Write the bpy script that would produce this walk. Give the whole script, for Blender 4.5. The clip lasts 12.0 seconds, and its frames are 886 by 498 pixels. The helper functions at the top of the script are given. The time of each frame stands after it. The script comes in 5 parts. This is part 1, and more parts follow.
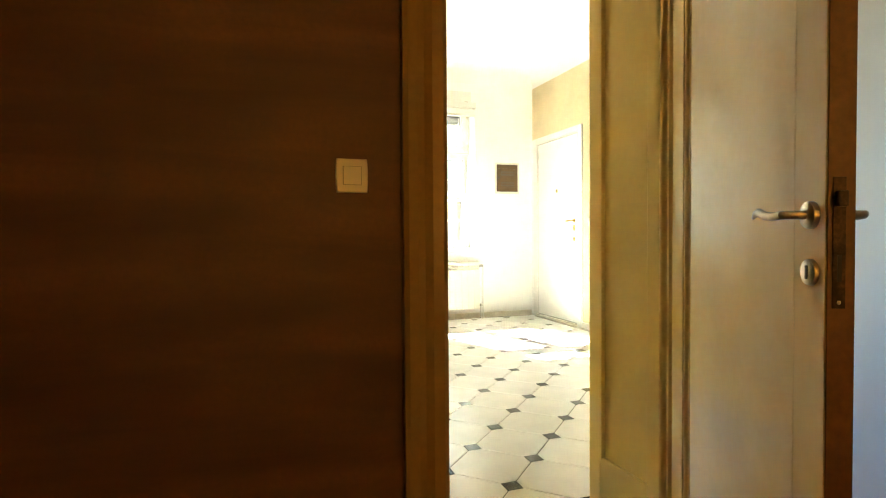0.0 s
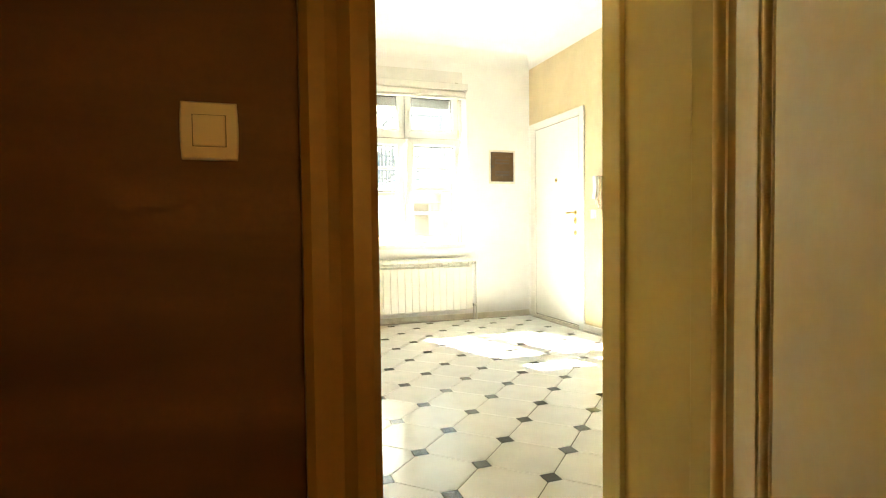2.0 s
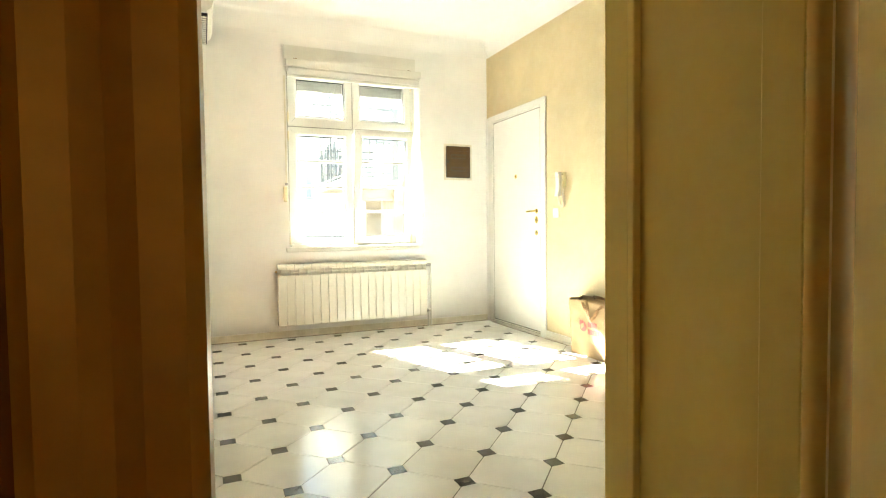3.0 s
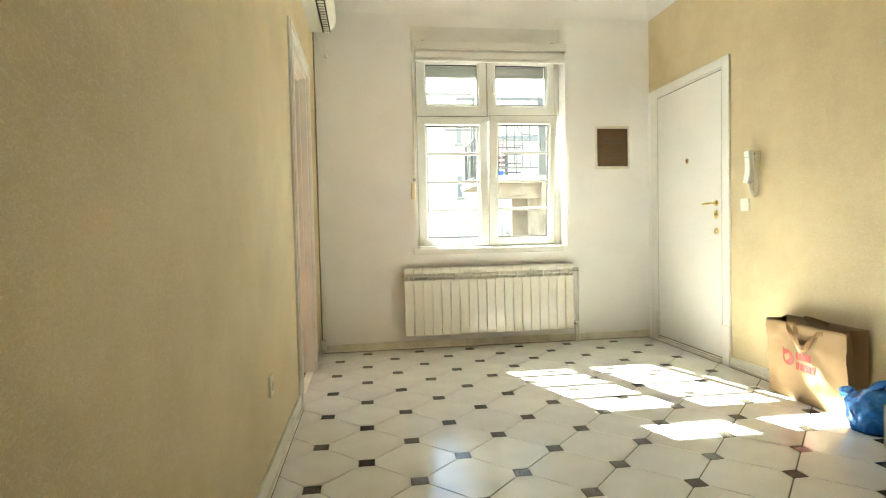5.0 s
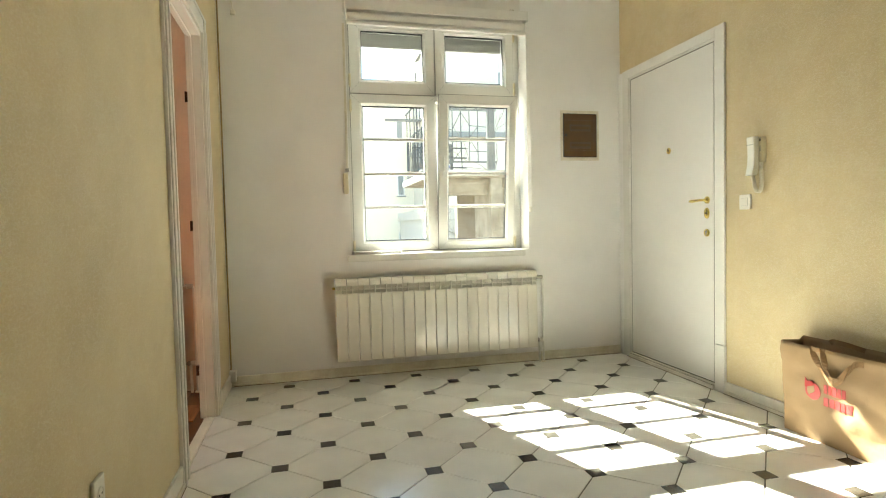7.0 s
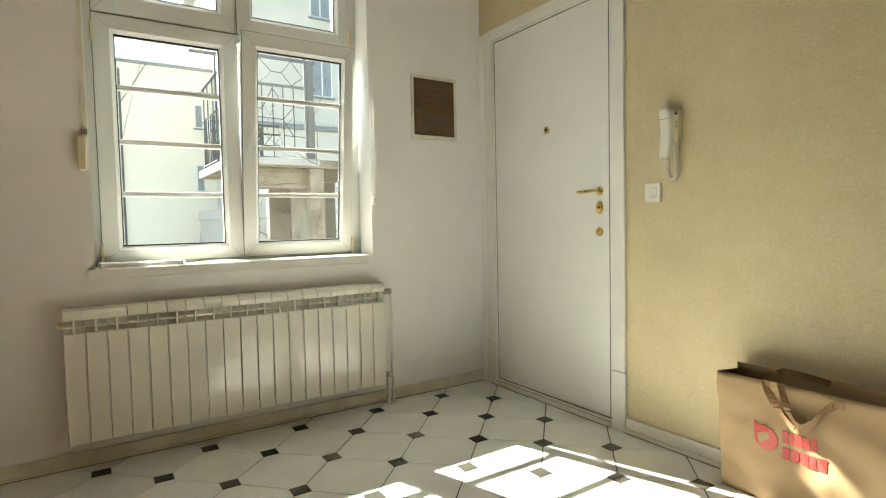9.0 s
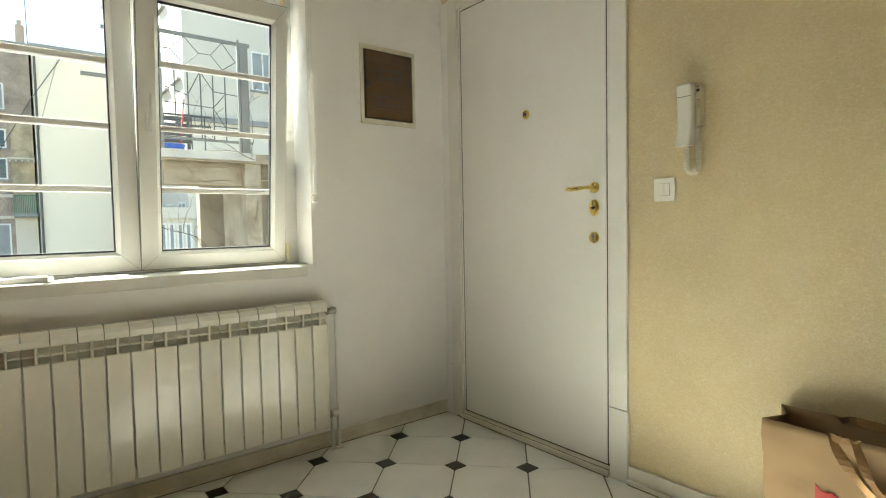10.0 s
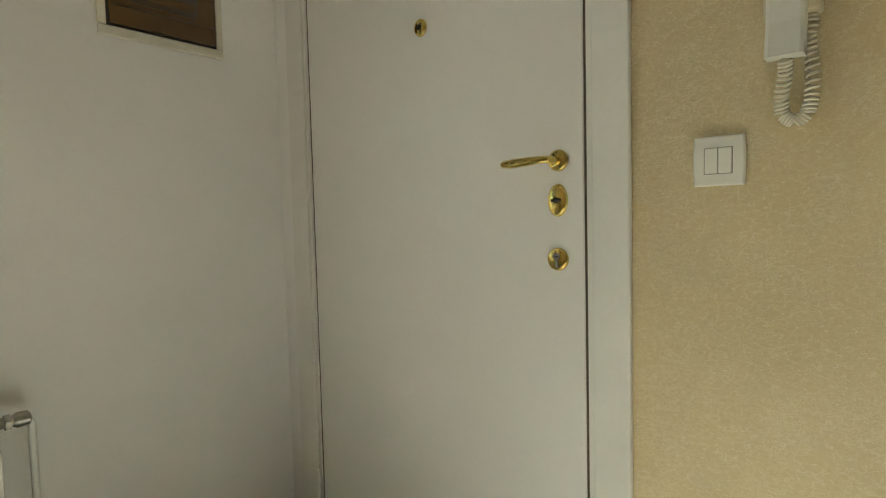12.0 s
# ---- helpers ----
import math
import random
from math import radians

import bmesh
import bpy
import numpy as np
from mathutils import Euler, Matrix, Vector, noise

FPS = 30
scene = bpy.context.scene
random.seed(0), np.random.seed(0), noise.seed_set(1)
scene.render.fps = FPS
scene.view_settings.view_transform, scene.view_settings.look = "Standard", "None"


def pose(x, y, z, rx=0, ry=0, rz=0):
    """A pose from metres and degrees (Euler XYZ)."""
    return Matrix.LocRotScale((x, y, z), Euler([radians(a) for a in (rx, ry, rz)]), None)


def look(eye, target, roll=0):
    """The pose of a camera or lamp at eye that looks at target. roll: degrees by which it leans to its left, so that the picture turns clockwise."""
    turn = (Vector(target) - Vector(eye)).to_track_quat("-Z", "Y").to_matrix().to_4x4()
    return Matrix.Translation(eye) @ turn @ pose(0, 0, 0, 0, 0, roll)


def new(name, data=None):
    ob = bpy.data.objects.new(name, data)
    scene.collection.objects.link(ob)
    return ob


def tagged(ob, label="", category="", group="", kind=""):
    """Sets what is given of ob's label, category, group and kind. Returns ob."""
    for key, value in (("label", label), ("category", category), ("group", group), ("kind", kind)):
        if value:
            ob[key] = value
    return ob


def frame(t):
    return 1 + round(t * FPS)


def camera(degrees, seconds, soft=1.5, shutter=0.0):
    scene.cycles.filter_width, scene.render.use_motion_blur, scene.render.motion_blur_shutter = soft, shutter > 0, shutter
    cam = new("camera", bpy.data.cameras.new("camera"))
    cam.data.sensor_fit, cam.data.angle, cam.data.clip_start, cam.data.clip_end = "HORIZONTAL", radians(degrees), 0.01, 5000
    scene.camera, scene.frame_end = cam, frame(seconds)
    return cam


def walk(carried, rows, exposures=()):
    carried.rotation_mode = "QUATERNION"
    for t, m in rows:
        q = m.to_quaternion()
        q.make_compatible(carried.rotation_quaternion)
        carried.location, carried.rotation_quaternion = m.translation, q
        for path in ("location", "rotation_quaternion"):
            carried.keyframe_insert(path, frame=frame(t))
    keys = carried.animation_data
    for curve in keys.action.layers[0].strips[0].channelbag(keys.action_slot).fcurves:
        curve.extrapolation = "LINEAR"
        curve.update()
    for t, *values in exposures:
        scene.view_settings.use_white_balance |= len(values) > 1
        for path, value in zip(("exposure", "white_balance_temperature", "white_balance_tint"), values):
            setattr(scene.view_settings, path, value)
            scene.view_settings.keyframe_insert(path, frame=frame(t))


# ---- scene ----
# ---------------------------------------------------------------- camera
cam = camera(78.0, 12.0, soft=1.1)
PATH = [
    (0, (-0.652, -0.648, 1.112), (-0.004, 1.244, 1.062), -0.4),
    (0.5, (-0.665, -0.67, 1.103), (-0.036, 1.227, 1.054), -0.7),
    (1, (-0.589, -0.548, 1.104), (0.042, 1.349, 1.044), -0.7),
    (1.5, (-0.466, -0.357, 1.11), (0.166, 1.539, 1.04), -0.6),
    (2, (-0.348, -0.128, 1.115), (0.302, 1.762, 1.042), -0.7),
    (2.5, (-0.255, 0.096, 1.124), (0.5, 1.946, 1.045), -0.7),
    (2.7, (-0.219, 0.19, 1.126), (0.585, 2.02, 1.046), -0.7),
    (4.3, (0.151, 0.785, 1.115), (0.695, 2.708, 1.04), -1.1),
    (4.5, (0.173, 0.851, 1.119), (0.59, 2.806, 1.044), -1.2),
    (5, (0.215, 1.011, 1.117), (0.481, 2.992, 1.046), -1.3),
    (5.5, (0.275, 1.245, 1.126), (0.481, 3.233, 1.055), -1.3),
    (6, (0.315, 1.428, 1.119), (0.505, 3.418, 1.048), -1.3),
    (6.5, (0.334, 1.641, 1.119), (0.617, 3.619, 1.045), -1.3),
    (6.7, (0.332, 1.733, 1.128), (0.708, 3.696, 1.05), -1.3),
    (8.3, (0.516, 2.651, 1.163), (1.326, 4.476, 1.06), -1.3),
    (8.5, (0.549, 2.764, 1.154), (1.476, 4.533, 1.053), -1.2),
    (9, (0.637, 3.04, 1.124), (1.725, 4.715, 1.028), -1.2),
    (9.5, (0.793, 3.32, 1.137), (1.953, 4.946, 1.041), -1.2),
    (10, (0.932, 3.588, 1.136), (2.177, 5.151, 1.04), -1.1),
    (10.5, (1.105, 3.841, 1.145), (2.508, 5.264, 1.05), -1.1),
    (11, (1.405, 4.05, 1.142), (2.873, 5.404, 1.036), -1.2),
    (11.5, (1.62, 4.252, 1.142), (3.118, 5.573, 1.032), -1.4),
    (12, (1.866, 4.48, 1.156), (3.395, 5.764, 1.044), -1.4),
]
EXPOSURES = [(0, 5.52, 6450, 0), (2.7, 5.14, 6450, 0), (4.4, 4.56, 6450, 0), (5.5, 4.2, 6450, 0), (6.7, 3.94, 6450, 0), (8.3, 3.54, 6350, 0), (9.5, 3.33, 6380, 0), (10.5, 3.10, 6420, 0), (12, 2.75, 6480, 0)]
walk(cam, [(t, look(eye, target, roll)) for t, eye, target, roll in PATH], EXPOSURES)

# ---------------------------------------------------------------- light
SUN_FROM = Vector((-0.352, 1.0, 0.938)).normalized()
world = bpy.data.worlds.new("sky")
scene.world = world
world.use_nodes = True
wn = world.node_tree.nodes
sky = wn.new("ShaderNodeTexSky")
sky.sky_type = 'NISHITA'
sky.sun_disc = False
sky.air_density, sky.dust_density = 1.0, 0.4
sky.sun_elevation = math.asin(SUN_FROM.z)
sky.sun_rotation = math.atan2(SUN_FROM.x, SUN_FROM.y)
world.node_tree.links.new(sky.outputs[0], wn["Background"].inputs[0])
wn["Background"].inputs[1].default_value = 0.05
sun = new("sun", bpy.data.lights.new("sun", 'SUN'))
sun.data.energy, sun.data.angle, sun.data.color = 5.0, radians(0.5), (1.0, 0.94, 0.84)
sun.matrix_world = look(SUN_FROM * 30, (0, 0, 0))


# ---------------------------------------------------------------- materials
def material(name, color, rough=0.5, metal=0.0, vary=0.06, scale=3.0, grain=60.0, bump=0.05, dirt=None, per_object=0.0, coat=0.0, spec=0.5):
    """Colour with slow stains and fine grain, and a light relief."""
    m = bpy.data.materials.new(name)
    m.use_nodes = True
    nt = m.node_tree
    n, l = nt.nodes, nt.links
    b = n["Principled BSDF"]
    b.inputs["Roughness"].default_value = rough
    b.inputs["Metallic"].default_value = metal
    b.inputs["Coat Weight"].default_value = coat
    b.inputs["Specular IOR Level"].default_value = spec
    tc = n.new("ShaderNodeTexCoord")
    big = n.new("ShaderNodeTexNoise")
    big.inputs["Scale"].default_value = scale
    big.inputs["Detail"].default_value = 5
    fine = n.new("ShaderNodeTexNoise")
    fine.inputs["Scale"].default_value = grain
    fine.inputs["Detail"].default_value = 3
    for t in (big, fine):
        l.new(tc.outputs["Object"], t.inputs["Vector"])
    mix = n.new("ShaderNodeMix")
    mix.data_type = 'RGBA'
    c = Vector(color)
    d = Vector(dirt) if dirt else c * (1 - 2.2 * vary)
    mix.inputs[6].default_value = (*(c * (1 + vary)), 1)
    mix.inputs[7].default_value = (*d, 1)
    ramp = n.new("ShaderNodeValToRGB")
    ramp.color_ramp.elements[0].position, ramp.color_ramp.elements[1].position = 0.38, 0.72
    l.new(big.outputs["Fac"], ramp.inputs["Fac"])
    l.new(ramp.outputs["Color"], mix.inputs[0])
    last = mix.outputs[2]
    g = n.new("ShaderNodeMix")
    g.data_type, g.blend_type = 'RGBA', 'OVERLAY'
    g.inputs[0].default_value = min(1.0, vary * 3)
    l.new(last, g.inputs[6])
    l.new(fine.outputs["Fac"], g.inputs[7])
    last = g.outputs[2]
    if per_object:
        oi = n.new("ShaderNodeObjectInfo")
        mr = n.new("ShaderNodeMapRange")
        mr.inputs[3].default_value, mr.inputs[4].default_value = 1 - per_object, 1 + per_object
        l.new(oi.outputs["Random"], mr.inputs[0])
        hsv = n.new("ShaderNodeHueSaturation")
        l.new(mr.outputs[0], hsv.inputs["Value"])
        l.new(last, hsv.inputs["Color"])
        last = hsv.outputs[0]
    l.new(last, b.inputs["Base Color"])
    if bump:
        bp = n.new("ShaderNodeBump")
        bp.inputs["Strength"].default_value = bump
        bp.inputs["Distance"].default_value = 0.004
        l.new(fine.outputs["Fac"], bp.inputs["Height"])
        l.new(bp.outputs[0], b.inputs["Normal"])
    return m


def wallpaper(name, color, vein):
    """Embossed vinyl paper with fine crinkled veins."""
    m = material(name, color, rough=0.55, vary=0.05, scale=2.0, grain=140, bump=0)
    nt = m.node_tree
    n, l = nt.nodes, nt.links
    b = n["Principled BSDF"]
    base = b.inputs["Base Color"].links[0].from_socket
    tc = n.new("ShaderNodeTexCoord")
    mp = n.new("ShaderNodeMapping")
    mp.inputs["Scale"].default_value = (1.0, 1.0, 2.0)
    l.new(tc.outputs["Object"], mp.inputs["Vector"])
    warp = n.new("ShaderNodeTexNoise")
    warp.inputs["Scale"].default_value, warp.inputs["Detail"].default_value = 22, 4
    l.new(mp.outputs[0], warp.inputs["Vector"])
    add = n.new("ShaderNodeMix")
    add.data_type, add.blend_type = 'RGBA', 'LINEAR_LIGHT'
    add.inputs[0].default_value = 0.05
    l.new(mp.outputs[0], add.inputs[6])
    l.new(warp.outputs["Color"], add.inputs[7])
    heights = []
    for scale, width in ((36, 0.040), (84, 0.060)):
        v = n.new("ShaderNodeTexVoronoi")
        v.feature = 'DISTANCE_TO_EDGE'
        v.inputs["Scale"].default_value = scale
        l.new(add.outputs[2], v.inputs["Vector"])
        r = n.new("ShaderNodeMapRange")
        r.inputs[1].default_value, r.inputs[2].default_value = 0.0, width
        r.inputs[3].default_value, r.inputs[4].default_value = 1.0, 0.0
        l.new(v.outputs["Distance"], r.inputs[0])
        heights.append(r.outputs[0])
    gate = n.new("ShaderNodeTexNoise")
    gate.inputs["Scale"].default_value = 9
    l.new(tc.outputs["Object"], gate.inputs["Vector"])
    gr = n.new("ShaderNodeMapRange")
    gr.inputs[1].default_value, gr.inputs[2].default_value = 0.42, 0.6
    l.new(gate.outputs["Fac"], gr.inputs[0])
    mul = n.new("ShaderNodeMath")
    mul.operation = 'MULTIPLY'
    l.new(heights[1], mul.inputs[0])
    l.new(gr.outputs[0], mul.inputs[1])
    mx = n.new("ShaderNodeMath")
    mx.operation = 'MAXIMUM'
    l.new(heights[0], mx.inputs[0])
    l.new(mul.outputs[0], mx.inputs[1])
    k = n.new("ShaderNodeMath")
    k.operation = 'MULTIPLY'
    k.inputs[1].default_value = 0.62
    l.new(mx.outputs[0], k.inputs[0])
    mix = n.new("ShaderNodeMix")
    mix.data_type = 'RGBA'
    mix.inputs[7].default_value = (*vein, 1)
    l.new(k.outputs[0], mix.inputs[0])
    l.new(base, mix.inputs[6])
    l.new(mix.outputs[2], b.inputs["Base Color"])
    fine = n.new("ShaderNodeTexNoise")
    fine.inputs["Scale"].default_value = 260
    l.new(tc.outputs["Object"], fine.inputs["Vector"])
    sm = n.new("ShaderNodeMath")
    sm.operation = 'ADD'
    l.new(mx.outputs[0], sm.inputs[0])
    l.new(fine.outputs["Fac"], sm.inputs[1])
    bp = n.new("ShaderNodeBump")
    bp.inputs["Strength"].default_value, bp.inputs["Distance"].default_value = 0.28, 0.0014
    l.new(sm.outputs[0], bp.inputs["Height"])
    l.new(bp.outputs[0], b.inputs["Normal"])
    return m


def wood_grain(name, dark, light, rough, axis=(1, 1, 14), scale=3.0, coat=0.0, per_object=0.0):
    """Stretched grain along one axis."""
    m = material(name, light, rough=rough, vary=0.1, bump=0.03, coat=coat, per_object=per_object)
    nt = m.node_tree
    n, l = nt.nodes, nt.links
    b = n["Principled BSDF"]
    tc = n.new("ShaderNodeTexCoord")
    mp = n.new("ShaderNodeMapping")
    mp.inputs["Scale"].default_value = axis
    l.new(tc.outputs["Object"], mp.inputs["Vector"])
    g = n.new("ShaderNodeTexNoise")
    g.inputs["Scale"].default_value, g.inputs["Detail"].default_value, g.inputs["Distortion"].default_value = scale, 6, 0.6
    l.new(mp.outputs[0], g.inputs["Vector"])
    r = n.new("ShaderNodeMapRange")
    r.inputs[1].default_value, r.inputs[2].default_value = 0.35, 0.68
    l.new(g.outputs["Fac"], r.inputs[0])
    mix = n.new("ShaderNodeMix")
    mix.data_type = 'RGBA'
    mix.inputs[6].default_value = (*dark, 1)
    base = b.inputs["Base Color"].links[0].from_socket
    l.new(base, mix.inputs[7])
    l.new(r.outputs[0], mix.inputs[0])
    l.new(mix.outputs[2], b.inputs["Base Color"])
    return m


def glass(name, tint=(1, 1, 1)):
    """Thin clear pane: light goes straight through, Fresnel gives the gloss."""
    m = bpy.data.materials.new(name)
    m.use_nodes = True
    n, l = m.node_tree.nodes, m.node_tree.links
    clear = n.new("ShaderNodeBsdfTransparent")
    clear.inputs[0].default_value = (*tint, 1)
    gloss = n.new("ShaderNodeBsdfGlossy")
    gloss.inputs["Roughness"].default_value = 0.0
    fr = n.new("ShaderNodeFresnel")
    fr.inputs[0].default_value = 1.45
    mix = n.new("ShaderNodeMixShader")
    l.new(fr.outputs[0], mix.inputs[0])
    l.new(clear.outputs[0], mix.inputs[1])
    l.new(gloss.outputs[0], mix.inputs[2])
    l.new(mix.outputs[0], n["Material Output"].inputs[0])
    return m


def fabric(name, color):
    m = bpy.data.materials.new(name)
    m.use_nodes = True
    n, l = m.node_tree.nodes, m.node_tree.links
    t = n.new("ShaderNodeBsdfTranslucent")
    t.inputs[0].default_value = (*color, 1)
    l.new(t.outputs[0], n["Material Output"].inputs[0])
    return m


# translucent amber for an added sheet that tints daylight entering the hall
AMBER = fabric("amber_fill_fabric", (0.84, 0.49, 0.17))
WHITE_WALL = material("white_wall_paint", (0.86, 0.85, 0.825), 0.7, vary=0.03, scale=1.5, grain=180, bump=0.06)
CEILING_PAINT = material("ceiling_paint", (0.86, 0.855, 0.83), 0.8, vary=0.02, scale=1.2, grain=150, bump=0.05)
YELLOW_PAPER = wallpaper("yellow_wallpaper", (0.645, 0.53, 0.305), (0.82, 0.745, 0.56))
BROWN_WALL = wood_grain("brown_streaked_wallpaper", (0.088, 0.031, 0.005), (0.172, 0.071, 0.016), 0.5, (0.3, 0.3, 2.6), 2.6)
PVC = material("white_pvc", (0.74, 0.735, 0.69), 0.45, spec=0.3, vary=0.02, scale=2, grain=90, bump=0.01)
WHITE_PAINT = material("white_gloss_paint", (0.78, 0.77, 0.72), 0.32, vary=0.03, scale=4, grain=70, bump=0.04)
CREAM_PAINT = material("cream_gloss_paint", (0.92, 0.72, 0.30), 0.24, vary=0.04, scale=3, grain=35, bump=0.06)
# one cream paint: hall shade put into the first, warm room bounce into the second
SHADED_CREAM = material("shaded_cream_paint", (0.34, 0.215, 0.06), 0.30, vary=0.05, scale=3, grain=40, bump=0.05)
LINING_PAINT = material("warm_lit_lining_paint", (0.92, 0.75, 0.29), 0.28, vary=0.04, scale=3, grain=40, bump=0.05)
MOULDING_PAINT = material("ochre_moulding_paint", (0.84, 0.60, 0.20), 0.3, vary=0.08, scale=5, grain=40, bump=0.05)
DARK_WOOD_EDGE = material("brown_varnished_wood", (0.16, 0.07, 0.02), 0.4, vary=0.12, scale=8, grain=60)
DOOR_SKIN = material("white_door_laminate", (0.79, 0.78, 0.74), 0.35, vary=0.015, scale=2, grain=120, bump=0.03)
SKIRT = material("cream_skirting", (0.76, 0.725, 0.62), 0.35, vary=0.06, scale=6, grain=60, dirt=(0.62, 0.57, 0.45))
WHITE_SKIRT = material("white_skirting", (0.74, 0.71, 0.62), 0.35, vary=0.05, scale=6, grain=60)
RADIATOR_PAINT = material("radiator_enamel", (0.82, 0.80, 0.71), 0.10, vary=0.02, scale=5, grain=60, bump=0.01)
TILE = material("white_floor_tile", (0.765, 0.76, 0.72), 0.15, vary=0.03, scale=4, grain=30, bump=0.012, per_object=0.02)
DOT = material("dark_tile_inset", (0.045, 0.042, 0.034), 0.16, vary=0.12, scale=12, grain=90, bump=0.02, per_object=0.2)
GROUT = material("grey_grout", (0.13, 0.12, 0.095), 0.85, vary=0.1, scale=20, grain=200)
PARQUET = wood_grain("oak_parquet", (0.28, 0.10, 0.03), (0.42, 0.18, 0.06), 0.3, (14, 1.2, 1), 2.0, coat=0.3, per_object=0.25)
BRASS = material("polished_brass", (0.74, 0.58, 0.19), 0.13, metal=1.0, vary=0.05, scale=20, grain=120, bump=0.01)
NICKEL = material("brushed_nickel", (0.52, 0.47, 0.38), 0.3, metal=1.0, vary=0.05, scale=20, grain=200, bump=0.02)
STEEL = material("dull_steel", (0.4, 0.39, 0.36), 0.35, metal=1.0, vary=0.08, scale=30, grain=150)
RUST = material("old_lock_steel", (0.06, 0.035, 0.02), 0.55, metal=0.5, vary=0.3, scale=40, grain=150)
BLACK = material("black_plastic", (0.012, 0.011, 0.01), 0.5, vary=0.1)
PLASTIC = material("white_plastic", (0.80, 0.78, 0.70), 0.3, vary=0.015, scale=4, grain=120, bump=0.005)
CREAM_PLASTIC = material("cream_plastic", (0.70, 0.63, 0.43), 0.35, vary=0.03)
SMOKED = material("smoked_brown_plastic", (0.105, 0.06, 0.023), 0.25, vary=0.1, scale=3, grain=20, bump=0.0)
SMOKED_DARK = material("dark_smoked_plastic", (0.055, 0.031, 0.013), 0.3, vary=0.1)
DOOR_GAP = material("shaded_gap_brown", (0.085, 0.07, 0.042), 0.8, vary=0.2, scale=14, grain=90)
DIRT_LINE = material("grimy_floor_joint", (0.20, 0.155, 0.09), 0.9, vary=0.3, scale=9, grain=60)
GLASS = glass("window_glass", (0.96, 0.97, 0.96))
SHUTTER = material("grey_shutter_slats", (0.42, 0.41, 0.38), 0.5, vary=0.06)
KRAFT = material("kraft_paper", (0.345, 0.235, 0.125), 0.68, vary=0.05, scale=7, grain=14, bump=0.5, spec=0.2)
KRAFT_DARK = material("brown_paper_inside", (0.30, 0.17, 0.07), 0.7, vary=0.08)
RIBBON = material("brown_cotton_ribbon", (0.26, 0.15, 0.06), 0.7, vary=0.1, scale=20, grain=300)
RED_PRINT = material("red_print", (0.42, 0.035, 0.03), 0.5, vary=0.05)
BLUE_BAG = material("blue_plastic_film", (0.025, 0.19, 0.62), 0.22, vary=0.15, scale=12, grain=40)
CARTON = material("white_printed_carton", (0.50, 0.48, 0.42), 0.5, vary=0.04)
CARTON_BROWN = material("brown_cardboard", (0.36, 0.22, 0.11), 0.8, vary=0.08)
LIME = material("lime_green_print", (0.36, 0.5, 0.07), 0.5, vary=0.06)
GREY_PRINT = material("grey_print", (0.25, 0.25, 0.22), 0.5, vary=0.06)
# pink stands for warm light bounced off the parquet, put into the wall colour
BOUNCE_PINK = material("bounce_tinted_room_paint", (0.73, 0.585, 0.48), 0.7, vary=0.03)
CORD = material("yellowed_cord_plastic", (0.76, 0.70, 0.55), 0.45, vary=0.05)
CABLE = material("old_cable_cover", (0.33, 0.24, 0.11), 0.6, vary=0.1)


# ---------------------------------------------------------------- helpers of this scene
ORIGIN = {}


def thing(name, label, category, at=(0, 0, 0), group="", kind=""):
    ob = new(name)
    ob.location = at
    ob.empty_display_size = 0.05
    ORIGIN[name if ob.name == name else ob.name] = Vector(at)
    return tagged(ob, label, category, group, kind)


def mesh_of(bm, name, mat, smooth=False):
    me = bpy.data.meshes.new(name)
    bm.normal_update()
    bm.to_mesh(me)
    bm.free()
    me.materials.append(mat)
    if smooth:
        me.shade_smooth()
        me.set_sharp_from_angle(angle=radians(40))
    return me


def part(name, bm, mat, parent=None, label="", m=None, smooth=False):
    """One mesh, given in world places (or in those of m), under a thing or a part."""
    if m is not None:
        bm.transform(m)
    at = Vector((0, 0, 0))
    if parent is not None:
        at = ORIGIN[parent.name]
        bm.transform(Matrix.Translation(-at))
    ob = new(name, mesh_of(bm, name, mat, smooth))
    if parent is not None:
        ob.parent = parent
    ORIGIN[ob.name] = at
    if label:
        ob["label"] = label
    return ob


def structure(name, bm, mat, label, category="", smooth=False):
    ob = part(name, bm, mat, None, "", None, smooth)
    return tagged(ob, label, category or name.split("_")[0], "", "structure")


def add_box(bm, x0, x1, y0, y1, z0, z1):
    v = [bm.verts.new((x, y, z)) for z in (z0, z1) for x, y in ((x0, y0), (x1, y0), (x1, y1), (x0, y1))]
    for f in ((3, 2, 1, 0), (4, 5, 6, 7), (0, 1, 5, 4), (1, 2, 6, 5), (2, 3, 7, 6), (3, 0, 4, 7)):
        bm.faces.new([v[i] for i in f])
    return v


def box(x0, x1, y0, y1, z0, z1, bevel=0.0, segments=2):
    bm = bmesh.new()
    add_box(bm, min(x0, x1), max(x0, x1), min(y0, y1), max(y0, y1), min(z0, z1), max(z0, z1))
    if bevel:
        bmesh.ops.bevel(bm, geom=bm.edges[:], offset=bevel, segments=segments, affect='EDGES', profile=0.5)
    return bm


def merged(*bms):
    out = bmesh.new()
    for b in bms:
        me = bpy.data.meshes.new("tmp")
        b.to_mesh(me)
        b.free()
        out.from_mesh(me)
        bpy.data.meshes.remove(me)
    return out


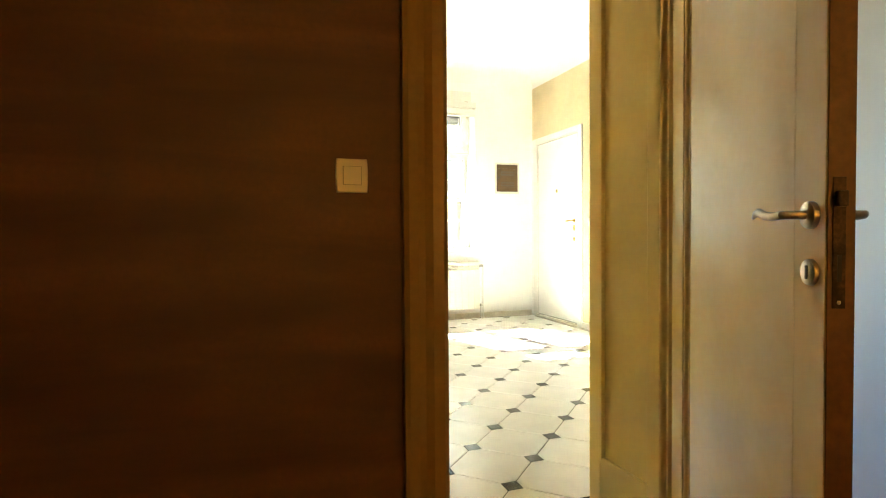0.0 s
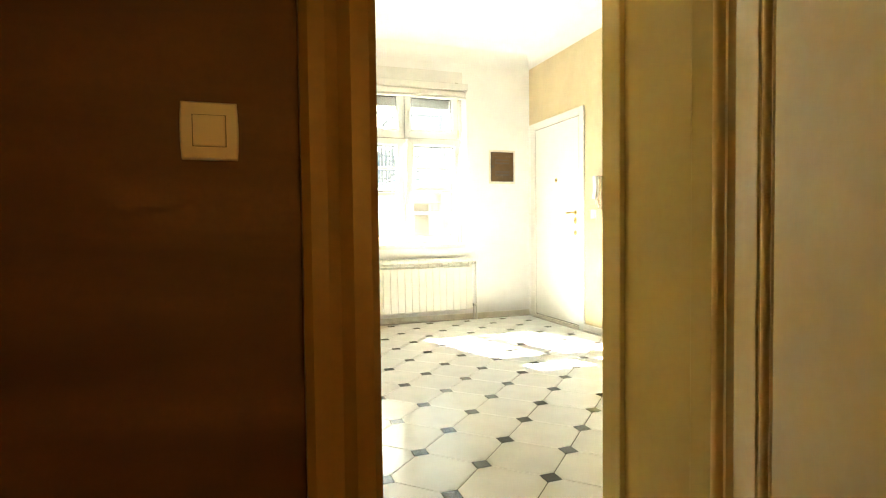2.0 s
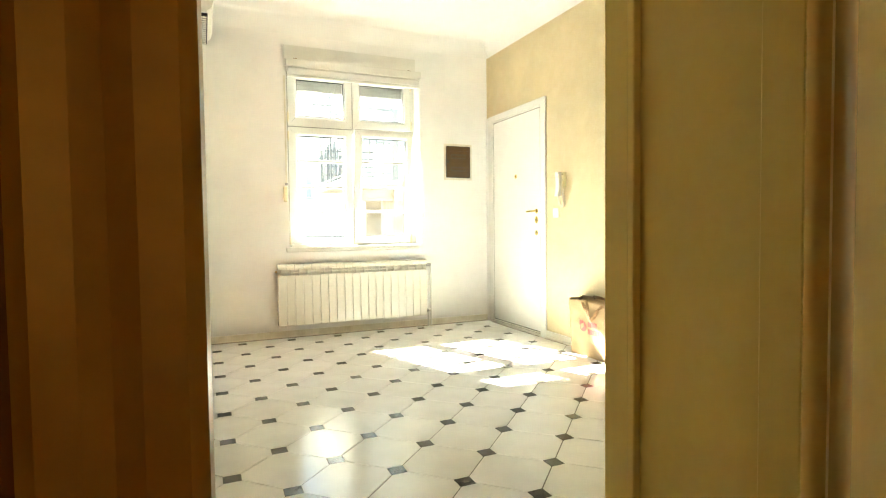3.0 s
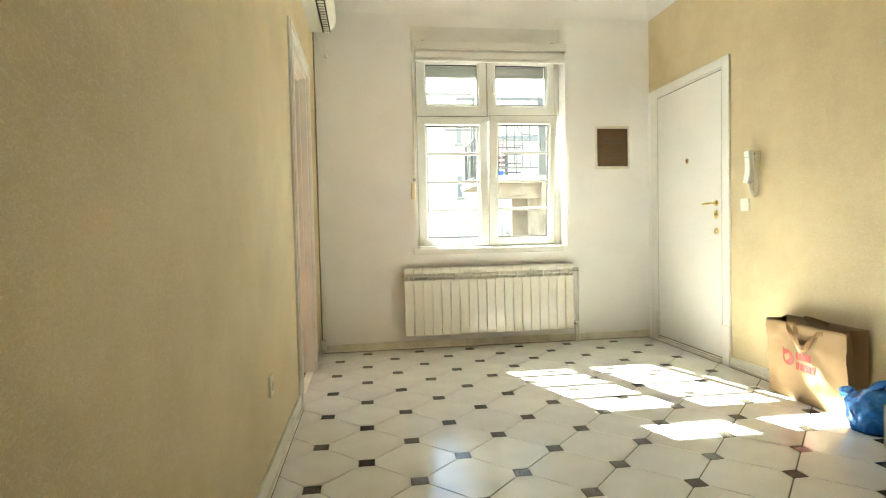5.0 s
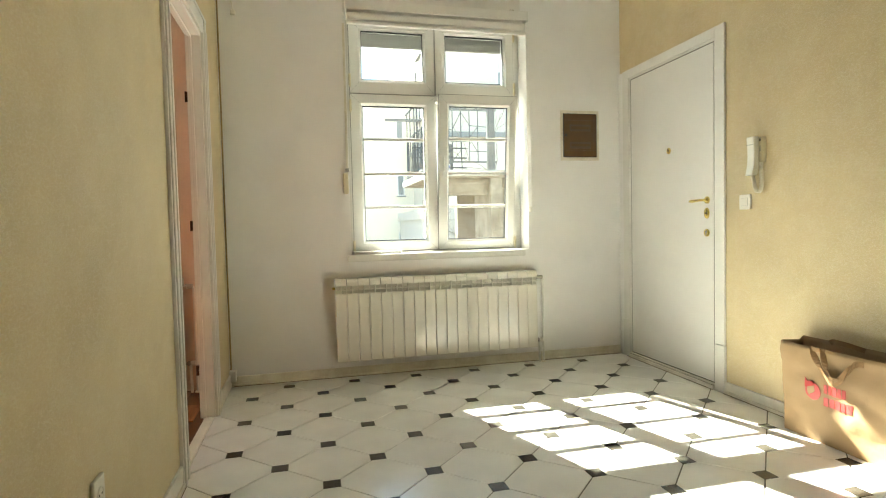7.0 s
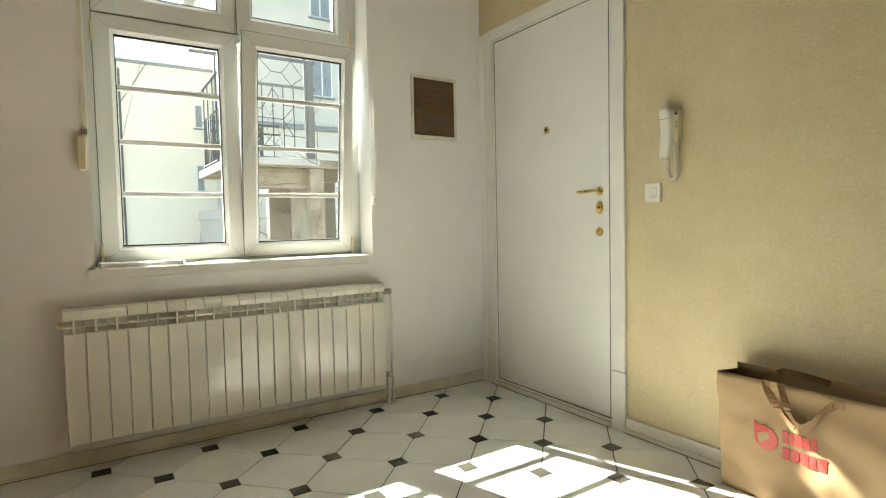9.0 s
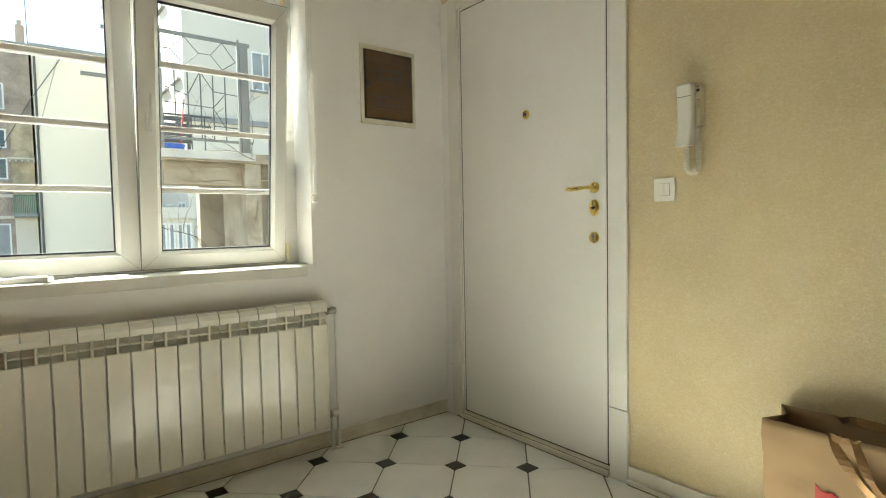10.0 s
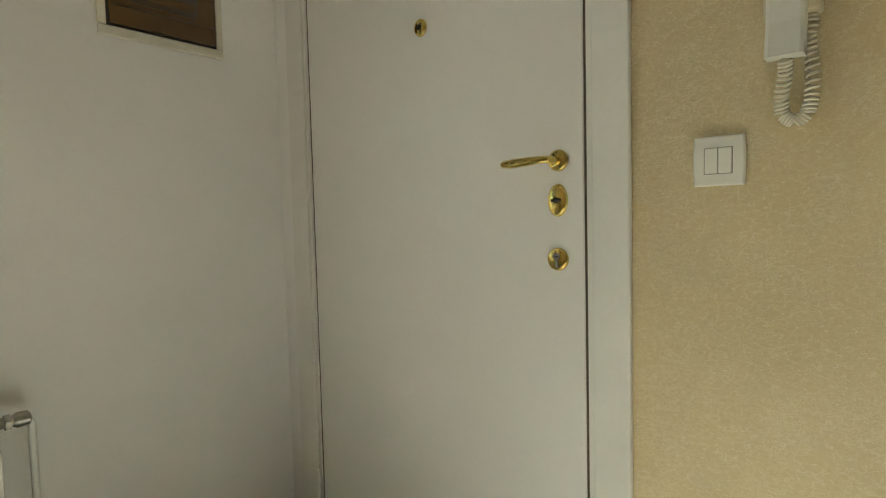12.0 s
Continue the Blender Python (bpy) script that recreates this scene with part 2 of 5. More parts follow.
def wall_with_hole(axis, a0, a1, b0, b1, z0, z1, holes):
    """A wall slab with rectangular holes. axis 'x': runs along x with faces at y=b0,b1; 'y': runs along y with faces at x=b0,b1."""
    us = sorted({a0, a1, *[h[0] for h in holes], *[h[1] for h in holes]})
    zs = sorted({z0, z1, *[h[2] for h in holes], *[h[3] for h in holes]})
    bm = bmesh.new()
    solid = {}
    for i in range(len(us) - 1):
        for k in range(len(zs) - 1):
            cu, cz = (us[i] + us[i + 1]) / 2, (zs[k] + zs[k + 1]) / 2
            solid[i, k] = not any(h[0] < cu < h[1] and h[2] < cz < h[3] for h in holes)

    def p(u, b, z):
        return bm.verts.new((u, b, z) if axis == 'x' else (b, u, z))

    def quad(*c):
        bm.faces.new([p(*q) for q in c])
    for (i, k), s in solid.items():
        if not s:
            continue
        u0, u1, w0, w1 = us[i], us[i + 1], zs[k], zs[k + 1]
        quad((u0, b0, w0), (u1, b0, w0), (u1, b0, w1), (u0, b0, w1))
        quad((u1, b1, w0), (u0, b1, w0), (u0, b1, w1), (u1, b1, w1))
        for di, dk, c in ((-1, 0, ((u0, b1, w0), (u0, b0, w0), (u0, b0, w1), (u0, b1, w1))), (1, 0, ((u1, b0, w0), (u1, b1, w0), (u1, b1, w1), (u1, b0, w1))),
                          (0, -1, ((u0, b1, w0), (u1, b1, w0), (u1, b0, w0), (u0, b0, w0))), (0, 1, ((u0, b0, w1), (u1, b0, w1), (u1, b1, w1), (u0, b1, w1)))):
            if not solid.get((i + di, k + dk), False):
                quad(*c)
    bmesh.ops.remove_doubles(bm, verts=bm.verts[:], dist=1e-5)
    bmesh.ops.recalc_face_normals(bm, faces=bm.faces[:])
    return bm


def lathe(profile, steps=24):
    """Revolve (radius, height) pairs round z."""
    bm = bmesh.new()
    rings = []
    for r, z in profile:
        if r < 1e-6:
            rings.append([bm.verts.new((0, 0, z))])
        else:
            rings.append([bm.verts.new((r * math.cos(2 * math.pi * i / steps), r * math.sin(2 * math.pi * i / steps), z)) for i in range(steps)])
    for a, b in zip(rings, rings[1:]):
        for i in range(steps):
            j = (i + 1) % steps
            q = [a[i % len(a)], a[j % len(a)], b[j % len(b)], b[i % len(b)]]
            q = list(dict.fromkeys(q))
            if len(q) > 2:
                bm.faces.new(q)
    bmesh.ops.recalc_face_normals(bm, faces=bm.faces[:])
    return bm


def tube(points, radius, steps=8, squash=1.0):
    """A round bar along a line of points; radius may be one number or one per point."""
    bm = bmesh.new()
    pts = [Vector(q) for q in points]
    rings = []
    up = None
    for i, q in enumerate(pts):
        t = (pts[min(i + 1, len(pts) - 1)] - pts[max(i - 1, 0)]).normalized()
        if up is None:
            up = t.orthogonal().normalized()
        up = (up - t * up.dot(t))
        up = up.normalized() if up.length > 1e-6 else t.orthogonal().normalized()
        side = t.cross(up)
        r = radius[i] if isinstance(radius, (list, tuple)) else radius
        rings.append([bm.verts.new(q + up * (r * math.cos(2 * math.pi * k / steps)) + side * (r * squash * math.sin(2 * math.pi * k / steps))) for k in range(steps)])
    for a, b in zip(rings, rings[1:]):
        for k in range(steps):
            bm.faces.new((a[k], a[(k + 1) % steps], b[(k + 1) % steps], b[k]))
    bm.faces.new(rings[0][::-1])
    bm.faces.new(rings[-1])
    bmesh.ops.recalc_face_normals(bm, faces=bm.faces[:])
    return bm


def prism(outline, z0, z1):
    bm = bmesh.new()
    lo = [bm.verts.new((x, y, z0)) for x, y in outline]
    hi = [bm.verts.new((x, y, z1)) for x, y in outline]
    bm.faces.new(hi)
    bm.faces.new(lo[::-1])
    n = len(outline)
    for i in range(n):
        bm.faces.new((lo[i], lo[(i + 1) % n], hi[(i + 1) % n], hi[i]))
    bmesh.ops.recalc_face_normals(bm, faces=bm.faces[:])
    return bm


# ---------------------------------------------------------------- the place in numbers
XL, XR, YN, YS = -0.25, 2.99, 6.141, 1.2      # main room: inner faces
Y_HALL = 0.80                                  # hall side of the thick wall
TOP, PAPER_TOP = 3.33, 3.115
WX0, WX1, WZ0, WZ1 = 0.664, 2.128, 0.935, 2.785  # window opening
DY0, DY1, DTOP = 4.62, 5.48, 2.34              # side-room doorway
OX0, OX1, OTOP = -0.149, 0.605, 2.36           # hall doorway
YOUT = 6.56

# second hole is an unseen opening added to sunlight the side room
structure("wall_north", wall_with_hole('x', -3.6, 3.3, YN, YOUT, -0.3, 3.6, [(WX0, WX1, WZ0, WZ1), (-2.3, -1.3, 0.95, 2.4)]), WHITE_WALL, "matt white painted outer wall around the window", "wall")
structure("wall_east", wall_with_hole('y', YS, YN, XR, XR + 0.25, -0.1, PAPER_TOP, []), YELLOW_PAPER, "yellow textured wallpaper on the entrance wall", "wall")
structure("wall_west", wall_with_hole('y', YS, YN, XL - 0.07, XL, -0.1, PAPER_TOP, [(DY0, DY1, -0.1, DTOP)]), YELLOW_PAPER, "yellow textured wallpaper wall with a side doorway", "wall")
structure("wall_south", wall_with_hole('x', XL - 0.12, XR + 0.25, Y_HALL + 0.012, YS, -0.1, 3.4, [(OX0 - 0.03, OX1 + 0.03, -0.1, OTOP + 0.03)]), YELLOW_PAPER, "thick wall between hall and room", "wall")
structure("ceiling", box(XL - 0.15, XR + 0.25, YS - 0.3, YOUT, TOP, TOP + 0.2), CEILING_PAINT, "white painted plaster ceiling", "ceiling")


def cove():
    bm = bmesh.new()
    r, s = TOP - PAPER_TOP, 8
    prof = [(0.0 + r * (1 - math.cos(a * math.pi / 2 / s)), PAPER_TOP + r * math.sin(a * math.pi / 2 / s)) for a in range(s + 1)]
    loops = []
    for d, z in prof:
        loops.append([bm.verts.new((x, y, z)) for x, y in ((XL + d, YS + d), (XR - d, YS + d), (XR - d, YN - d), (XL + d, YN - d))])
    for a, b in zip(loops, loops[1:]):
        for i in range(4):
            bm.faces.new((a[i], a[(i + 1) % 4], b[(i + 1) % 4], b[i]))
    for f in bm.faces:
        f.normal_flip()
    return bm


structure("ceiling_cove", cove(), CEILING_PAINT, "rounded white cove between walls and ceiling", "cove", smooth=True)
structure("upper_wall_backing", merged(box(XR, XR + 0.25, YS, YN, PAPER_TOP, TOP), box(XL - 0.07, XL, YS, YN, PAPER_TOP, TOP)), CEILING_PAINT, "white plaster above the wallpaper", "wall")

# hall
HX0, HX1, HY0, HTOP = -3.2, 2.3, -2.6, 2.9
structure("wall_hall_west_face", wall_with_hole('x', HX0, OX0 - 0.03, Y_HALL, Y_HALL + 0.012, 0, HTOP, []), BROWN_WALL, "dark brown streaked wallpaper in the hall", "wall")
structure("wall_hall_east_face", wall_with_hole('x', OX1 + 0.03, HX1, Y_HALL, Y_HALL + 0.012, 0, HTOP, []), WHITE_WALL, "white hall wall beside the doorway", "wall")
structure("wall_hall_side", box(HX1, HX1 + 0.15, HY0, YS - 0.4, -0.1, HTOP + 0.2), WHITE_WALL, "greyish white painted hall side wall", "wall")
structure("wall_hall_far_side", box(HX0 - 0.15, HX0, HY0, Y_HALL + 0.012, -0.1, HTOP + 0.2), BROWN_WALL, "brown papered hall wall", "wall")
# both openings are added out of view to let light into the hall
structure("wall_hall_back", wall_with_hole('x', HX0 - 0.15, HX1 + 0.15, HY0 - 0.2, HY0, -0.1, HTOP + 0.2, [(1.2, 2.1, 0.9, 2.3), (-0.9, 0.75, 0.75, 2.45)]), WHITE_WALL, "unseen white hall wall with openings added for daylight", "wall")
# added out of view: filters daylight so the hall gets dim warm fill
structure("hall_window_blind", box(-0.9, 0.75, HY0 - 0.11, HY0 - 0.108, 0.75, 2.45), AMBER, "unseen amber sheet added to warm the hall light", "blind")
# added out of view: keeps the right-hand opening's light off the brown wall
structure("wall_hall_partition", box(0.92, 1.02, HY0, -0.35, -0.1, HTOP), BROWN_WALL, "unseen brown partition added to block window light", "wall")
structure("ceiling_hall", box(HX0 - 0.15, HX1 + 0.15, HY0 - 0.2, Y_HALL + 0.012, HTOP, HTOP + 0.2), CEILING_PAINT, "white hall ceiling", "ceiling")
structure("floor_hall", box(HX0 - 0.15, HX1 + 0.15, HY0 - 0.2, Y_HALL + 0.2, -0.1, -0.004), PARQUET, "brown wooden hall floor", "floor")

# side room
structure("floor_side_room", box(-3.4, XL - 0.06, 3.6, YN, -0.1, -0.006), DARK_WOOD_EDGE, "parquet base of the side room", "floor")
structure("wall_side_room", merged(box(-3.4, XL - 0.07, 3.45, 3.6, -0.1, 3.1), box(-3.6, -3.4, 3.45, YN, -0.1, 3.1)), BOUNCE_PINK, "pale side room walls, pinkish bounce light in their colour", "wall")
structure("wall_side_room_lining", merged(wall_with_hole('x', -3.4, XL - 0.07, YN - 0.02, YN - 0.002, 0, 3.0, [(-2.3, -1.3, 0.95, 2.4)]), wall_with_hole('y', 3.6, YN - 0.03, XL - 0.082, XL - 0.0705, 0, 3.0, [(DY0 - 0.02, DY1 + 0.02, 0, DTOP + 0.02)])), BOUNCE_PINK, "pinkish side room wall with an unseen opening added for sun", "wall")
structure("ceiling_side_room", box(-3.6, XL - 0.07, 3.45, YN, 3.0, 3.2), CEILING_PAINT, "white side room ceiling", "ceiling")

# ---------------------------------------------------------------- window
def window():
    w = tagged(new("window_1"), "white plastic four-light window with glazing bars", "window", "", "structure")
    ORIGIN[w.name] = Vector((0, 0, 0))
    y0, y1 = 6.304, 6.384
    part("window_frame", merged(box(WX0, 0.712, y0 + 0.012, y1, WZ0, WZ1), box(2.060, WX1, y0 + 0.012, y1, WZ0, WZ1, 0.003), box(0.712, 2.060, y0 + 0.012, y1, WZ0, 0.960), box(0.712, 2.060, y0 + 0.012, y1, 2.760, WZ1), box(0.712, 2.060, y0 + 0.012, y1 + 0.016, 2.165, 2.235), box(1.374, 1.399, y0 + 0.012, y1, 2.235, 2.760)), PVC, w)
    tilt = Matrix.Translation((0, y0 + 0.02, 0.952)) @ Matrix.Rotation(radians(5.9), 4, 'X') @ Matrix.Translation((0, -y0 - 0.02, -0.952))
    still = Matrix.Identity(4)

    def prof(x0, x1, z0, z1, gx0, gx1, gz0, gz1, back):
        bm = bmesh.new()
        rings = []
        for dx, y in ((0.0, back), (0.0, y0 + 0.006), (0.006, y0), (0.80, y0), (0.92, y0 + 0.014), (1.0, y0 + 0.02), (1.0, back)):
            a0, a1, b0, b1 = x0 + (gx0 - x0) * dx, x1 + (gx1 - x1) * dx, z0 + (gz0 - z0) * dx, z1 + (gz1 - z1) * dx
            rings.append([bm.verts.new(c) for c in ((a0, y, b0), (a1, y, b0), (a1, y, b1), (a0, y, b1))])
        for a, b in zip(rings, rings[1:] + rings[:1]):
            for i in range(4):
                bm.faces.new((a[i], a[(i + 1) % 4], b[(i + 1) % 4], b[i]))
        bmesh.ops.recalc_face_normals(bm, faces=bm.faces[:])
        return bm

    def mitre(xa, za, xb, zb):
        """A hairline welded joint across a corner of the sash."""
        d = Vector((xb - xa, 0, zb - za))
        side = Vector((-d.z, 0, d.x)).normalized() * 0.0006
        p, q = Vector((xa, y0 - 0.0004, za)) + d * 0.02, Vector((xa, y0 - 0.0004, za)) + d * 0.79
        bm = bmesh.new()
        lo = [bm.verts.new(c) for c in (p - side, q - side, q + side, p + side)]
        hi = [bm.verts.new(v.co + Vector((0, 0.0007, 0))) for v in lo]
        bm.faces.new(lo)
        bm.faces.new(hi[::-1])
        for i in range(4):
            bm.faces.new((lo[i], lo[(i + 1) % 4], hi[(i + 1) % 4], hi[i]))
        bmesh.ops.recalc_face_normals(bm, faces=bm.faces[:])
        return bm

    # the right-hand lower sash stands tilted open at its top
    for x0, x1, z0, z1, gx0, gx1, gz0, gz1, lower, m in ((0.700, 1.390, 0.952, 2.208, 0.793, 1.300, 1.035, 2.122, True, still), (1.394, 2.052, 0.954, 2.206, 1.479, 1.982, 1.031, 2.117, True, tilt),
                                                         (0.700, 1.387, 2.218, 2.779, 0.797, 1.300, 2.328, 2.715, False, still), (1.399, 2.076, 2.218, 2.779, 1.487, 1.994, 2.328, 2.715, False, still)):
        back = y1 if m is still else y0 + 0.056
        s = part("sash", prof(x0, x1, z0, z1, gx0, gx1, gz0, gz1, back), PVC, w, m=m)
        g = part("pane", box(gx0 - 0.004, gx1 + 0.004, 6.35, 6.354, gz0 - 0.004, gz1 + 0.004), GLASS, s, m=m)
        g.visible_shadow = False
        part("gasket", merged(box(gx0, gx1, 6.33, 6.347, gz1 - 0.008, gz1), box(gx0, gx1, 6.33, 6.347, gz0, gz0 + 0.007), box(gx0, gx0 + 0.005, 6.33, 6.347, gz0, gz1), box(gx1 - 0.005, gx1, 6.33, 6.347, gz0, gz1)), BLACK, s, m=m)
        # dark strips draw the shaded gap between sash and frame
        part("sash_gap_line", merged(box(x0 - 0.004, x0, y0 + 0.0075, y0 + 0.0117, z0 - 0.004, z1 + 0.004), box(x1, x1 + 0.0035, y0 + 0.0075, y0 + 0.0117, z0 - 0.004, z1 + 0.004), box(x0, x1, y0 + 0.0075, y0 + 0.0117, z0 - 0.004, z0), box(x0, x1, y0 + 0.0075, y0 + 0.0117, z1, z1 + 0.004)), GREY_PRINT, s, m=m)
        part("welded_joint", merged(mitre(x0, z0, gx0, gz0), mitre(x1, z0, gx1, gz0), mitre(x0, z1, gx0, gz1), mitre(x1, z1, gx1, gz1)), GREY_PRINT, s, m=m)
        if lower:
            for z in (1.307, 1.579, 1.856):
                part("glazing_bar", merged(box(gx0, gx1, 6.332, 6.347, z - 0.013, z + 0.013, 0.004), box(gx0, gx1, 6.357, 6.374 if m is still else 6.364, z - 0.013, z + 0.013, 0.004)), PVC, s, m=m)
    part("meeting_stile", box(1.391, 1.422, 6.364, 6.382, 0.964, 2.163, 0.003), PVC, w)
    part("tilt_stay", merged(box(1.398, 1.410, 6.225, 6.33, 2.166, 2.174, 0.002), box(1.397, 1.403, 6.21, 6.228, 2.04, 2.175, 0.002)), STEEL, w, "steel tilt stay")
    # hinges
    for x, z in ((0.699, 2.317), (0.699, 2.115), (0.699, 1.0), (2.078, 2.293), (2.062, 1.0), (2.078, 2.74)):
        part("hinge", merged(box(x - 0.009, x + 0.009, 6.282, 6.304, z - 0.045, z + 0.045, 0.004), box(x - 0.006, x + 0.006, 6.285, 6.301, z - 0.058, z - 0.047, 0.002)), CREAM_PLASTIC, w)
    for x, z, up, m in ((1.433, 1.597, 1, tilt), (1.443, 2.541, -1, still)):
        h = part("handle", box(x - 0.015, x + 0.015, 6.289, 6.304, z - 0.04, z + 0.04, 0.005), PVC, w, m=m)
        part("lever", tube([(x, 6.289, z), (x, 6.264, z), (x, 6.257, z + up * 0.018), (x, 6.256, z + up * 0.06), (x + 0.002, 6.258, z + up * 0.115)], [0.009, 0.01, 0.011, 0.01, 0.007], 10, 1.0), PVC, h, m=m, smooth=True)
    part("window_sill", merged(box(0.632, 2.126, 6.142, 6.306, 0.885, 0.938), box(0.632, 2.085, 6.105, 6.1415, 0.885, 0.938, 0.006)), WHITE_PAINT, w)
    part("drip_ledge", box(WX0 - 0.03, WX1 + 0.03, 6.44, 6.62, 0.90, 0.93, 0.004), STEEL, w)
    return w


window()
structure("shutter_box", merged(box(0.645, 2.075, 6.128, YN - 0.001, 2.775, 3.005, 0.002)), WHITE_PAINT, "flush white roller shutter box cover", "trim")
sh = thing("roller_shutter", "grey slatted roller shutter, rolled almost fully up", "shutter", (1.38, 6.43, 2.6))
for k in range(3):
    part("slat", box(WX0 + 0.03, WX1 - 0.03, 6.405 + 0.003 * (k % 2), 6.417 + 0.003 * (k % 2), 2.630 + 0.05 * k, 2.684 + 0.05 * k, 0.003), SHUTTER, sh)
part("bottom_rail", box(WX0 + 0.03, WX1 - 0.03, 6.40, 6.422, 2.610, 2.632, 0.003), SHUTTER, sh)
part("guide", box(WX0, WX0 + 0.028, 6.405, 6.435, WZ0, 2.768, 0.003), PVC, sh)
part("guide", box(WX1 - 0.028, WX1, 6.405, 6.435, WZ0, 2.768, 0.003), PVC, sh)

bl = thing("roller_blind", "white window valance and rolled-up blind cassette", "blind", (1.38, 6.08, 2.7))
part("valance", box(0.66, 2.115, 6.05, 6.066, 2.775, 2.85, 0.003), WHITE_PAINT, bl)
part("valance_end", box(0.66, 0.672, 6.066, 6.141, 2.775, 2.85), WHITE_PAINT, bl)
part("valance_end", box(2.103, 2.115, 6.066, 6.141, 2.775, 2.85), WHITE_PAINT, bl)
part("cassette", box(0.675, 2.105, 6.085, 6.139, 2.70, 2.772, 0.012), WHITE_WALL, bl)
part("bottom_bar", box(0.67, 2.108, 6.075, 6.105, 2.672, 2.70, 0.006), WHITE_PAINT, bl)
for x in (0.75, 1.98):
    part("bracket", box(x - 0.018, x + 0.018, 6.06, 6.125, 2.851, 2.858, 0.002), CABLE, bl)
part("chain", merged(*[tube([(x + 0.004 * math.sin(k * 0.9), 6.10, 2.69 - 0.14 * k), (x + 0.004 * math.sin((k + 1) * 0.9), 6.10, 2.69 - 0.14 * (k + 1))], 0.0016, 5) for x in (2.125, 2.138) for k in range(10)]), WHITE_PAINT, bl)
part("chain_weight", box(2.117, 2.146, 6.092, 6.112, 1.245, 1.292, 0.008), PLASTIC, bl)

st = thing("shutter_strap", "cream shutter strap winder beside the window", "strap", (0.645, 6.13, 1.4))
part("winder", box(0.614, 0.652, 6.095, 6.140, 1.405, 1.56, 0.008), CREAM_PLASTIC, st)
part("strap", box(0.640, 0.656, 6.128, 6.132, 1.56, 2.69), SKIRT, st)
part("strap_guide", box(0.634, 0.660, 6.118, 6.140, 1.575, 1.60, 0.003), STEEL, st)

# papers on the sill
for i, (x, y, w, d, h, a) in enumerate(((0.80, 6.20, 0.24, 0.10, 0.012, 8), (0.98, 6.19, 0.16, 0.09, 0.010, -14), (1.22, 6.17, 0.20, 0.07, 0.004, 4))):
    p = thing("paper_stack", "crumpled white papers lying on the window sill", "papers", (x, y, 0.9385), "papers on the sill")
    bm = box(-w / 2, w / 2, -d / 2, d / 2, 0, h, 0.002)
    bmesh.ops.subdivide_edges(bm, edges=bm.edges[:], cuts=4, use_grid_fill=True)
    for v in bm.verts:
        if v.co.z > h * 0.4:
            v.co.z += (0.5 + 0.5 * noise.noise(v.co * 14 + Vector((i * 9, 0, 0)))) * 0.018 * (1 if i < 2 else 0.2)
    part("sheet", bm, WHITE_WALL, p, m=pose(x, y, 0.9385, 0, 0, a))

